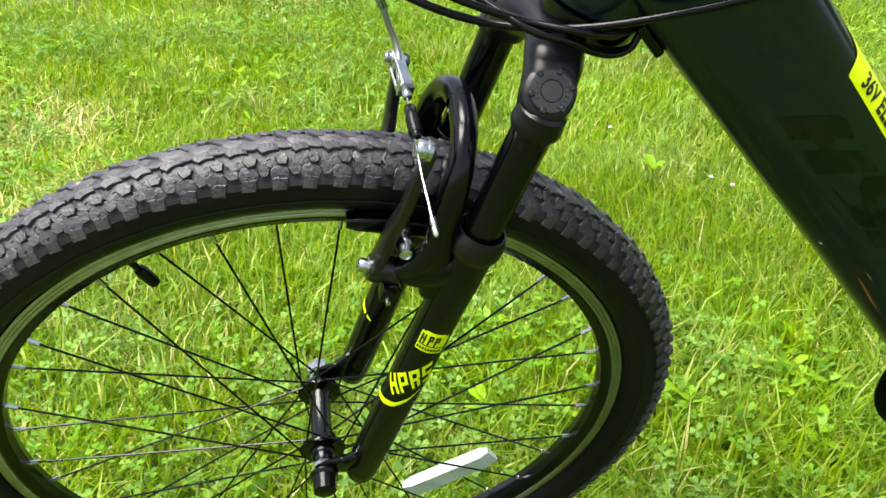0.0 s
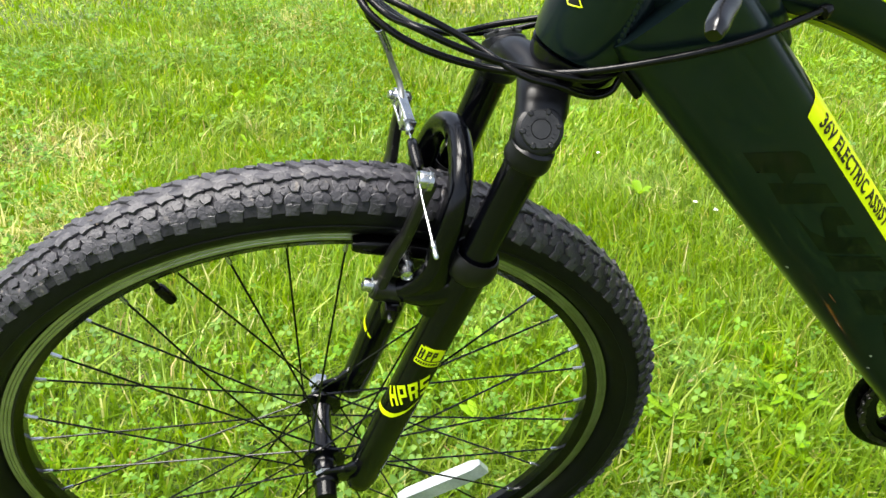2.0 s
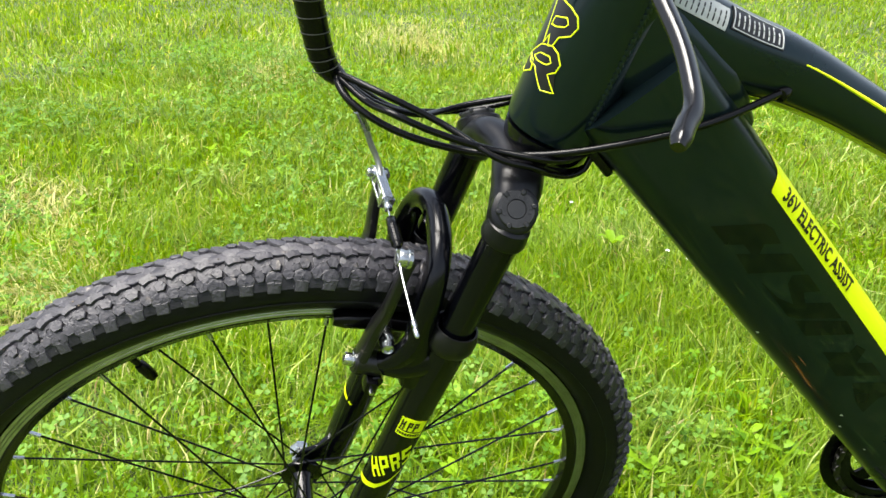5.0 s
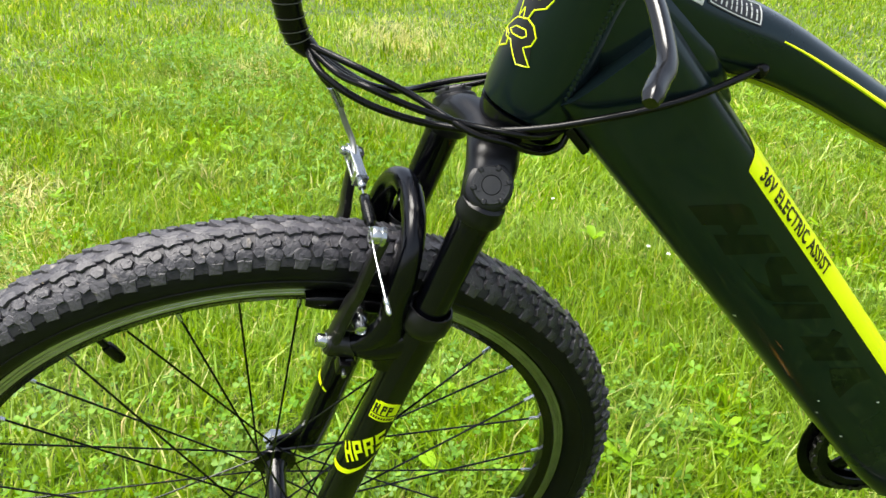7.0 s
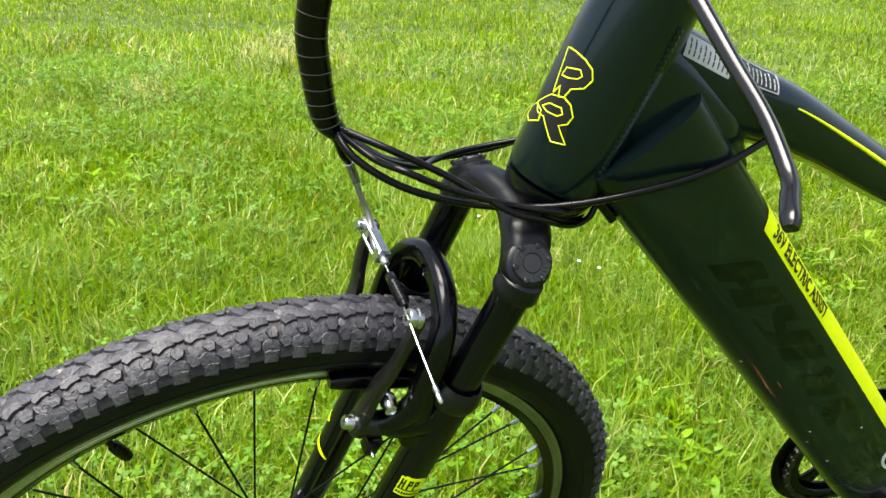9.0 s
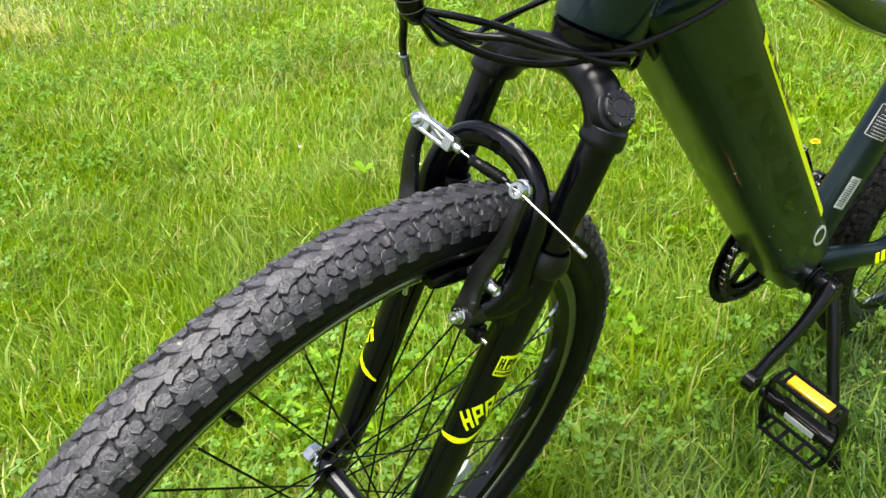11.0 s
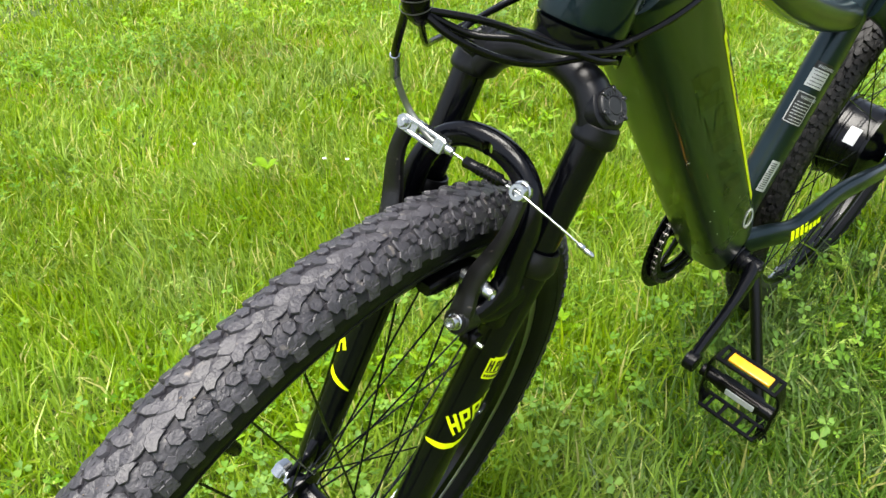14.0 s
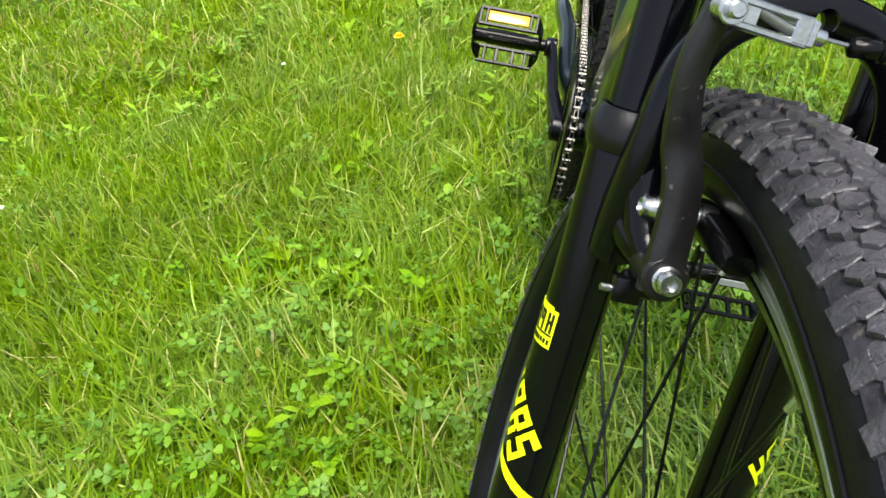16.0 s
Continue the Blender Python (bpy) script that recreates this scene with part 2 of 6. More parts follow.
def spline(pts, k=6):
    """A smooth curve through the given points."""
    p = [Vector(q) for q in pts]
    p = [2 * p[0] - p[1], *p, 2 * p[-1] - p[-2]]
    out = []
    for i in range(1, len(p) - 2):
        for j in range(k):
            t = j / k
            out.append(0.5 * (2 * p[i] + (p[i + 1] - p[i - 1]) * t + (2 * p[i - 1] - 5 * p[i] + 4 * p[i + 1] - p[i + 2]) * t * t
                              + (3 * p[i] - p[i - 1] - 3 * p[i + 1] + p[i + 2]) * t ** 3))
    out.append(p[-2])
    return out


def sweep(bm, path, size, n=12, side=(0, 1, 0), power=2.0):
    """A tube along path. size: a radius, or per point a radius or a pair (towards side, across); power above 2 squares it."""
    path = [Vector(p) for p in path]
    sizes = size if isinstance(size, (list, tuple)) else [size] * len(path)
    if len(sizes) != len(path):
        at = np.linspace(0, 1, len(path))
        src = np.linspace(0, 1, len(sizes))
        pairs = np.array([s if isinstance(s, (list, tuple)) else (s, s) for s in sizes], float)
        sizes = list(zip(np.interp(at, src, pairs[:, 0]), np.interp(at, src, pairs[:, 1])))
    rings, nrm = [], Vector(side)
    for i, p in enumerate(path):
        t = (path[min(i + 1, len(path) - 1)] - path[max(i - 1, 0)]).normalized()
        nrm = (nrm - t * nrm.dot(t)).normalized()
        bi = t.cross(nrm)
        a, b = sizes[i] if isinstance(sizes[i], (list, tuple)) else (sizes[i], sizes[i])
        ring = []
        for j in range(n):
            c, s = math.cos(2 * math.pi * j / n), math.sin(2 * math.pi * j / n)
            c, s = math.copysign(abs(c) ** (2 / power), c), math.copysign(abs(s) ** (2 / power), s)
            ring.append(bm.verts.new(p + nrm * a * c + bi * b * s))
        rings.append(ring)
    for r0, r1 in zip(rings, rings[1:]):
        for j in range(n):
            bm.faces.new((r0[j], r0[(j + 1) % n], r1[(j + 1) % n], r1[j]))
    bm.faces.new(list(reversed(rings[0])))
    bm.faces.new(rings[-1])
    return bm


def lathe(bm, profile, origin, axis, n=24, closed=False):
    """A turned body: profile of (radius, height along axis)."""
    axis, origin = Vector(axis).normalized(), Vector(origin)
    a = axis.orthogonal().normalized()
    b = axis.cross(a)
    rings = []
    for r, hgt in profile:
        rings.append([bm.verts.new(origin + axis * hgt + (a * math.cos(2 * math.pi * j / n) + b * math.sin(2 * math.pi * j / n)) * max(r, 1e-5)) for j in range(n)])
    pairs = list(zip(rings, rings[1:])) + ([(rings[-1], rings[0])] if closed else [])
    for r0, r1 in pairs:
        for j in range(n):
            bm.faces.new((r0[j], r0[(j + 1) % n], r1[(j + 1) % n], r1[j]))
    if not closed:
        bm.faces.new(list(reversed(rings[0])))
        bm.faces.new(rings[-1])
    return bm


def rod(bm, a, b, r, n=12, bevel=0.0):
    a, b = Vector(a), Vector(b)
    hgt = (b - a).length
    prof = [(r, 0), (r, hgt)] if not bevel else [(r - bevel, 0), (r, bevel), (r, hgt - bevel), (r - bevel, hgt)]
    return lathe(bm, prof, a, b - a, n)


def box(bm, size, m=None, bevel=0.0, seg=2):
    r = bmesh.ops.create_cube(bm, size=1.0)
    vs = r["verts"]
    bmesh.ops.scale(bm, vec=size, verts=vs)
    if bevel:
        es = list({e for v in vs for e in v.link_edges})
        out = bmesh.ops.bevel(bm, geom=es, offset=bevel, segments=seg, affect="EDGES", profile=0.5)
        vs = list({v for f in out["faces"] for v in f.verts} | {v for v in vs if v.is_valid})
    if m is not None:
        bmesh.ops.transform(bm, matrix=m, verts=vs)
    return bm


def plate(bm, outline, thick, m):
    """A flat plate: an outline in its own x and y, with thickness along z, laid by the pose m."""
    lo = [bm.verts.new(m @ Vector((x, y, 0))) for x, y in outline]
    hi = [bm.verts.new(m @ Vector((x, y, thick))) for x, y in outline]
    k = len(outline)
    bm.faces.new(list(reversed(lo)))
    bm.faces.new(hi)
    for i in range(k):
        bm.faces.new((lo[i], lo[(i + 1) % k], hi[(i + 1) % k], hi[i]))
    return bm


def basis(origin, x, y):
    """A pose from its origin and two directions."""
    x = Vector(x).normalized()
    z = x.cross(Vector(y)).normalized()
    y = z.cross(x)
    m = Matrix((x, y, z)).transposed().to_4x4()
    m.translation = Vector(origin)
    return m


def soup(name, verts, tris, material):
    """A mesh from arrays of triangles."""
    me = bpy.data.meshes.new(name)
    me.vertices.add(len(verts))
    me.vertices.foreach_set("co", np.asarray(verts, np.float32).ravel())
    me.loops.add(3 * len(tris))
    me.loops.foreach_set("vertex_index", np.asarray(tris, np.int32).ravel())
    me.polygons.add(len(tris))
    me.polygons.foreach_set("loop_start", np.arange(0, 3 * len(tris), 3, dtype=np.int32))
    me.update(calc_edges=True)
    me.shade_smooth()
    me.materials.append(material)
    return new(name, me)

# ---- the lawn ----
DRY = [(0.02, 3.62, 0.22), (0.95, 4.75, 0.30), (1.05, 4.3, 0.22), (-0.62, 1.15, 0.16), (-0.75, 1.85, 0.18), (-0.56, 1.45, 0.17)]


GROUND = -0.034


def ground_height(x, y):
    return GROUND + 0.012 * math.sin(1.9 * x + 0.7) * math.cos(1.6 * y) + 0.008 * math.sin(4.3 * x - 2.9 * y)


def ground_heights(x, y):
    return GROUND + 0.012 * np.sin(1.9 * x + 0.7) * np.cos(1.6 * y) + 0.008 * np.sin(4.3 * x - 2.9 * y)


def build_ground():
    k = np.linspace(-1, 1, 161)
    c = np.sinh(7.0 * k) / np.sinh(7.0) * 600.0
    bm = bmesh.new()
    rows = []
    for y in c:
        rows.append([bm.verts.new((x, y, ground_height(x, y) if abs(x) < 12 and abs(y) < 12 else GROUND)) for x in c])
    for a, b in zip(rows, rows[1:]):
        for i in range(len(c) - 1):
            bm.faces.new((a[i], a[i + 1], b[i + 1], b[i]))
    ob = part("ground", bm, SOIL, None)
    tagged(ob, "mown lawn ground of thatch and soil under grass", "ground", kind="structure")


rng = np.random.default_rng(7)


def patchy(x, y, seed):
    """Smooth blotches between 0 and 1."""
    r = np.random.default_rng(seed)
    v = np.zeros_like(x)
    for i in range(14):
        a, f, p = r.uniform(0, 2 * np.pi), r.uniform(1.2, 7.5), r.uniform(0, 6.28)
        v += np.sin(f * (x * np.cos(a) + y * np.sin(a)) + p) / (1 + 0.25 * f)
    return 1 / (1 + np.exp(-1.8 * v))


def sector(count, r0, r1):
    """Points on the part of the lawn in front of the walk, evenly spread."""
    a = rng.uniform(radians(-30), radians(128), count)
    r = np.sqrt(rng.uniform(r0 * r0, r1 * r1, count))
    return -0.12 + r * np.cos(a), -0.35 + r * np.sin(a)


def dry_at(x, y):
    d = np.zeros_like(x)
    for cx, cy, r in DRY:
        d = np.maximum(d, np.exp(-((x - cx) ** 2 + (y - cy) ** 2 * 0.5) / (r * r)))
    return d


def lush_shade_at(x, y):
    """The deeper green stretch beside pedals and rear wheel, partly the bicycle's painted shade."""
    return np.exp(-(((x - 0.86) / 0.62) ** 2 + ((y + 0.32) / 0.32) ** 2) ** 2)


def blades(x, y, tall, wide, lay):
    """Bent blades of grass: five points and three triangles each."""
    k = len(x)
    z = ground_heights(x, y) - 0.004
    hgt = tall * rng.uniform(0.45, 1.25, k)
    w = wide * rng.uniform(0.6, 1.3, k)
    az = rng.uniform(0, 2 * np.pi, k)
    flow = patchy(x, y, 3) * 6.0
    az = np.where(rng.random(k) < 0.22, flow + rng.normal(0, 0.6, k), az)
    bend = lay * rng.uniform(0.25, 1.3, k)
    bend = np.where(rng.random(k) < 0.40, rng.uniform(0.85, 1.40, k), bend)
    dx, dy = np.cos(az), np.sin(az)
    twist = az + np.pi / 2 + rng.normal(0, 0.5, k)
    wx, wy = np.cos(twist) * w / 2, np.sin(twist) * w / 2
    lean = hgt * np.sin(np.minimum(bend, 1.45))
    up = hgt * np.cos(np.minimum(bend, 1.45))
    midx, midy, midz = x + dx * lean * 0.34, y + dy * lean * 0.34, z + up * 0.62
    tipx, tipy, tipz = x + dx * lean, y + dy * lean, z + up * rng.uniform(0.80, 1.05, k)
    v = np.empty((k, 5, 3))
    v[:, 0] = np.stack([x - wx, y - wy, z], 1)
    v[:, 1] = np.stack([x + wx, y + wy, z], 1)
    v[:, 2] = np.stack([midx - wx * 0.85, midy - wy * 0.85, midz], 1)
    v[:, 3] = np.stack([midx + wx * 0.85, midy + wy * 0.85, midz + rng.normal(0, 0.0006, k)], 1)
    v[:, 4] = np.stack([tipx, tipy, tipz], 1)
    base = np.arange(k)[:, None, None] * 5
    t = base + np.array([[0, 1, 2], [1, 3, 2], [2, 3, 4]])
    return v.reshape(-1, 3), t.reshape(-1, 3)


def build_grass():
    vs, ts, n = [], [], 0
    for count, r0, r1, tall, wide in ((GRASS_NEAR, 0.0, 2.1, 0.086, 0.0040), (GRASS_MID, 2.1, 4.2, 0.084, 0.0062), (GRASS_FAR, 4.2, 11.0, 0.080, 0.011)):
        x, y = sector(count, r0, r1)
        keep = rng.random(count) < 1 - 0.75 * dry_at(x, y) - 0.80 * lush_shade_at(x, y)
        x, y = x[keep], y[keep]
        lush = patchy(x, y, 11)
        v, t = blades(x, y, tall * (0.62 + 0.62 * lush), wide, 0.75)
        vs.append(v), ts.append(t + n)
        n += len(v)
    ob = soup("grass", np.concatenate(vs), np.concatenate(ts), GRASS)
    tagged(ob, "bright green uneven lawn grass with some yellowing blades", "grass", kind="stuff")
    # the lawn behind the walk
    a, r = rng.uniform(radians(128), radians(330), 190000), np.sqrt(rng.uniform(0.02, 100.0, 190000))
    v, t = blades(-0.12 + r * np.cos(a), -0.35 + r * np.sin(a), np.full(190000, 0.084), 0.0105, 0.75)
    ob = soup("lawn_behind", v, t, GRASS)
    tagged(ob, "bright green lawn grass behind the walk", "grass", kind="stuff")
    # short broad blades laid every way, filling the turf between the finer ones
    x, y = sector(52000, 0.0, 3.4)
    keep = rng.random(len(x)) < (0.35 + 0.65 * patchy(x, y, 51)) * (1 - 0.8 * lush_shade_at(x, y))
    x, y = x[keep], y[keep]
    v, t = blades(x, y, np.full(len(x), 0.078), 0.0064, 1.05)
    ob = soup("broad_grass", v, t, GRASS)
    tagged(ob, "short broad green grass blades laid in all directions", "grass", kind="stuff")
    # brown and tan dead blades low in the turf
    x, y = sector(30000, 0.0, 3.2)
    keep = rng.random(len(x)) < np.clip((patchy(x, y, 61) - 0.35) * 1.3, 0.06, 0.8) * (1 - 0.7 * lush_shade_at(x, y))
    x, y = x[keep], y[keep]
    v, t = blades(x, y, np.full(len(x), 0.072), 0.0036, 1.2)
    ob = soup("dead_grass", v, t, THATCH)
    tagged(ob, "brown and tan dead grass low in the turf", "dry grass", kind="stuff")
    # taller single blades
    x, y = sector(5200, 0.2, 5.0)
    v, t = blades(x, y, np.full(len(x), 0.145), 0.0058, 0.85)
    ob = soup("long_grass", v, t, GRASS)
    tagged(ob, "long broad grass blades standing above the lawn", "grass", kind="stuff")
    # a lusher, taller stretch beside the pedals, its green darkened for the bicycle's shade
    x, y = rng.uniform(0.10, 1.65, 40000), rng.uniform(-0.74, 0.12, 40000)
    keep = rng.random(len(x)) < lush_shade_at(x, y)
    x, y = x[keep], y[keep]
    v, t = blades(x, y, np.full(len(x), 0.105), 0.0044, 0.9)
    ob = soup("tall_grass", v, t, SHADED_TALL_BLADE)
    tagged(ob, "taller grass beside the bicycle, its green darkened for the bicycle's shade", "grass", kind="stuff")
    # pale broad blades lying across the rest
    x, y = sector(12500, 0.1, 6.0)
    keep = rng.random(len(x)) > lush_shade_at(x, y)
    x, y = x[keep], y[keep]
    v, t = blades(x, y, np.full(len(x), 0.122), 0.0046, 1.15)
    ob = soup("lying_grass", v, t, PALE_BLADE)
    tagged(ob, "pale long grass blades lying over the lawn", "grass", kind="stuff")
    # thin stems with feathery seed heads
    x, y = sector(420, 0.3, 3.2)
    x2, y2 = rng.normal(1.05, 0.28, 130), rng.normal(-0.32, 0.20, 130)
    x, y = np.concatenate([x, x2]), np.concatenate([y, y2])
    v, t = blades(x, y, np.full(len(x), 0.150), 0.0013, 0.5)
    tips = v.reshape(-1, 5, 3)
    vs, ts, n = [v], [t], len(v)
    for q in range(30):
        f = rng.uniform(0.25, 1.02, len(x))[:, None]
        p = tips[:, 2] * (1 - f) + tips[:, 4] * f + rng.normal(0, 1, (len(x), 3)) * 0.0055 * (1.15 - f)
        d = rng.normal(0, 1, (len(x), 3)) * 0.0016 + (tips[:, 4] - tips[:, 2]) * 0.05
        e = rng.normal(0, 1, (len(x), 3)) * 0.0008
        quad = np.stack([p - d, p + e, p + d, p - e], 1)
        vs.append(quad.reshape(-1, 3))
        base = n + np.arange(len(x))[:, None, None] * 4
        ts.append((base + np.array([[0, 1, 2], [0, 2, 3]])).reshape(-1, 3))
        n += 4 * len(x)
    ob = soup("seed_grass", np.concatenate(vs), np.concatenate(ts), PALE_BLADE)
    tagged(ob, "thin grass stems with pale feathery seed heads", "grass", kind="stuff")
    # dry blades lying low
    x, y = sector(26000, 0.0, 6.0)
    keep = rng.random(len(x)) < 0.14 + 0.35 * (patchy(x, y, 21) > 0.62)
    x, y = x[keep], y[keep]
    px, py = [x], [y]
    for cx, cy, r in DRY:
        px.append(rng.normal(cx, r * 0.65, 900)), py.append(rng.normal(cy, r * 0.9, 900))
    x, y = np.concatenate(px), np.concatenate(py)
    v, t = blades(x, y, np.full(len(x), 0.095), 0.0042, 1.25)
    ob = soup("dry_grass", v, t, STRAW)
    tagged(ob, "pale dry straw lying in the lawn", "dry grass", kind="stuff")


def build_clover():
    x, y = sector(110000, 0.1, 5.0)
    keep = rng.random(len(x)) < np.clip((patchy(x, y, 31) - 0.42) * 0.85, 0.03, 0.48)
    x, y = x[keep], y[keep]
    k = len(x)
    z = ground_heights(x, y) + rng.uniform(0.040, 0.082, k)
    size = rng.uniform(0.006, 0.0145, k)
    spin = rng.uniform(0, 2 * np.pi, k)
    tx, ty = rng.normal(0, 0.40, k), rng.normal(0, 0.40, k)
    vs, ts = [], []
    leaf = np.array([(0, 0), (0.55, -0.42), (1.0, -0.34), (0.92, 0.0), (1.0, 0.34), (0.55, 0.42)])
    fan = np.array([[0, 1, 3], [1, 2, 3], [0, 3, 5], [3, 4, 5]])
    for j in range(3):
        a = spin + j * 2 * np.pi / 3
        c, s = np.cos(a)[:, None], np.sin(a)[:, None]
        lx = size[:, None] * (leaf[:, 0] * c - leaf[:, 1] * s)
        ly = size[:, None] * (leaf[:, 0] * s + leaf[:, 1] * c)
        lz = lx * tx[:, None] + ly * ty[:, None] + np.abs(leaf[:, 1]) * size[:, None] * 0.35
        vs.append(np.stack([x[:, None] + lx, y[:, None] + ly, z[:, None] + lz], 2).reshape(-1, 3))
        ts.append((np.arange(k)[:, None, None] * 6 + fan).reshape(-1, 3) + 6 * k * j)
    ob = soup("clover", np.concatenate(vs), np.concatenate(ts), CLOVER)
    tagged(ob, "patches of three-leaved clover in the lawn", "clover", kind="stuff")


def build_broad_leaves():
    """Small oval leaves of lawn weeds, in loose rosettes."""
    x, y = sector(900, 0.2, 4.0)
    keep = patchy(x, y, 41) > 0.45
    x, y = np.repeat(x[keep], 6), np.repeat(y[keep], 6)
    k = len(x)
    z = ground_heights(x, y) + rng.uniform(0.030, 0.060, k)
    a = rng.uniform(0, 2 * np.pi, k)
    ln, w = rng.uniform(0.018, 0.044, k), rng.uniform(0.0045, 0.0090, k)
    rise = rng.uniform(0.15, 0.75, k)
    c, s = np.cos(a), np.sin(a)
    along = np.array([0.0, 0.3, 0.3, 0.68, 0.68, 1.0])
    across = np.array([0.0, -0.85, 0.85, -0.9, 0.9, 0.0])
    lift = np.array([0.0, 0.33, 0.33, 0.62, 0.62, 0.72])
    px = x[:, None] + ln[:, None] * along * c[:, None] - w[:, None] * across * s[:, None]
    py = y[:, None] + ln[:, None] * along * s[:, None] + w[:, None] * across * c[:, None]
    pz = z[:, None] + ln[:, None] * lift * rise[:, None] + np.abs(across) * w[:, None] * 0.25
    fan = np.array([[0, 1, 2], [1, 3, 2], [2, 3, 4], [3, 5, 4]])
    t = (np.arange(k)[:, None, None] * 6 + fan).reshape(-1, 3)
    ob = soup("broadleaf_weeds", np.stack([px, py, pz], 2).reshape(-1, 3), t, WEED)
    tagged(ob, "low broad-leaved weeds scattered through the lawn", "weeds", kind="stuff")


def build_dandelion(x, y):
    z = ground_height(x, y)
    root = tagged(new("dandelion"), "yellow dandelion flower on a thin stalk in the grass", "flower")
    root.location = (x, y, z)
    bm = bmesh.new()
    sweep(bm, spline([(0, 0, -0.003), (0.002, 0.001, 0.06), (0.0, 0.002, 0.139)]), 0.0016, 6)
    part("stem", bm, WEED, root)
    bm = bmesh.new()
    for ring, (r, up, count) in enumerate(((0.014, 0.0, 20), (0.010, 0.004, 16), (0.006, 0.006, 10))):
        for j in range(count):
            a = 2 * math.pi * j / count + ring * 0.2
            c, s = math.cos(a), math.sin(a)
            p = [(0.001 * c, 0.001 * s, 0), (r * 0.6 * c - 0.0016 * s, r * 0.6 * s + 0.0016 * c, up), (r * c, r * s, up * 1.3), (r * 0.6 * c + 0.0016 * s, r * 0.6 * s - 0.0016 * c, up)]
            bm.faces.new([bm.verts.new(Vector(q) + Vector((0, 0.002, 0.139))) for q in p])
    part("flower_head", bm, PETAL, root, "yellow dandelion petals")


def build_white_flower(x, y):
    z = ground_height(x, y)
    root = tagged(new("clover_flower"), "small white clover flower in the lawn", "flower", "white flowers in the lawn")
    root.location = (x, y, z)
    bm = bmesh.new()
    sweep(bm, spline([(0, 0, -0.003), (0.001, 0, 0.04), (0, 0.001, 0.090)]), 0.0009, 5)
    part("stem", bm, WEED, root)
    bm = bmesh.new()
    r = random.Random(int(x * 1000))
    for j in range(26):
        d = Vector((r.gauss(0, 1), r.gauss(0, 1), abs(r.gauss(0, 0.8)))).normalized()
        s = d.orthogonal().normalized() * 0.0013
        o = Vector((0, 0.001, 0.091))
        bm.faces.new([bm.verts.new(o + q) for q in (d * 0.001 - s * 0.5, d * 0.0046 - s, d * 0.0056, d * 0.0046 + s, d * 0.001 + s * 0.5)])
    part("flower_head", bm, WHITE_PETAL, root, "white florets")


def build_weed(x, y, size, leaves, upright=0.5, label="broad yellow-green weed leaves rising from the lawn"):
    z = ground_height(x, y)
    root = tagged(new("weed"), label, "weed")
    root.location = (x, y, z)
    r = random.Random(int(1000 * (x + 7 * y)))
    for j in range(leaves):
        a = 2 * math.pi * j / leaves + r.uniform(-0.3, 0.3)
        d = Vector((math.cos(a), math.sin(a), 0))
        s = Vector((-math.sin(a), math.cos(a), 0))
        ln = size * r.uniform(0.75, 1.15)
        bm = bmesh.new()
        prev = None
        for i in range(7):
            t = i / 6
            c = d * ln * t * (1 - 0.35 * upright) + Vector((0, 0, upright * ln * math.sin(1.7 * t) + 0.077))
            w = 0.26 * ln * math.sin(math.pi * min(0.97, 0.08 + 0.9 * t)) ** 0.8
            row = [bm.verts.new(c + s * w * q + Vector((0, 0, abs(q) * w * 0.3))) for q in (-1, 0, 1)]
            if prev:
                bm.faces.new((prev[0], prev[1], row[1], row[0]))
                bm.faces.new((prev[1], prev[2], row[2], row[1]))
            prev = row
        part("leaf", bm, WEED, root)
    bm = bmesh.new()
    sweep(bm, [(0, 0, -0.004), (0.001, 0, 0.03), (0, 0, 0.079)], 0.0018, 6)
    part("stem", bm, WEED, root)


build_ground()
build_grass()
build_clover()
build_broad_leaves()
# ---- the bicycle ----
# The front end is drawn in the plane of its wheel: x backwards, y to the bicycle's right, z up, from the front axle.
# The frame leans a little less than the turned front wheel.
LEAN, STEER, FRAME_BASE, MID = 15.52, 7.7, 0.3227, 0.008
AXLE, WHEEL_LEAN, WHEEL_TURN = (-0.0039, 0.0334, 0.2986), 17.74, -1.09
BRAKE = Vector((0.0075, 0, 0.0295))              # from the axle to the origin of the fork's upper parts
S = Vector((0.339, 0, 0.941)).normalized()      # along the steering axis, upwards
V = Vector((-S.z, 0, S.x))                      # forwards, square to it
PIVOT = Vector((0.045, 0, 0))
UPRIGHT = Matrix.Translation((0, 0, FRAME_BASE)) @ Matrix.Rotation(radians(LEAN), 4, "X") @ Matrix.Translation((0, MID, 0))
WHEEL = Matrix.Translation(AXLE) @ Matrix.Rotation(radians(WHEEL_TURN), 4, "Z") @ Matrix.Rotation(radians(WHEEL_LEAN), 4, "X")
FRONT = WHEEL @ Matrix.Translation(BRAKE)
FRAME = UPRIGHT @ Matrix.Translation(PIVOT) @ Matrix.Rotation(radians(-STEER), 4, S) @ Matrix.Translation(-PIVOT)

bicycle = tagged(new("bicycle"), "black electric mountain bike with neon yellow decals, parked leaning on lawn", "bicycle")
bicycle.location = (0.6, -0.1, 0.0)
BACK = Matrix.Translation((-0.6, 0.1, 0.0))
ON_FRONT, ON_FRAME, ON_WHEEL = BACK @ FRONT, BACK @ FRAME, BACK @ WHEEL


def F(u, v, y):
    """A place on the fork: u up along the steering axis, v forwards, y to the right."""
    return S * u + V * v + Vector((0, y, 0))


# ---- wheels ----
TREAD, BEAD, RIM_R = 0.3570, 0.3020, 0.3045


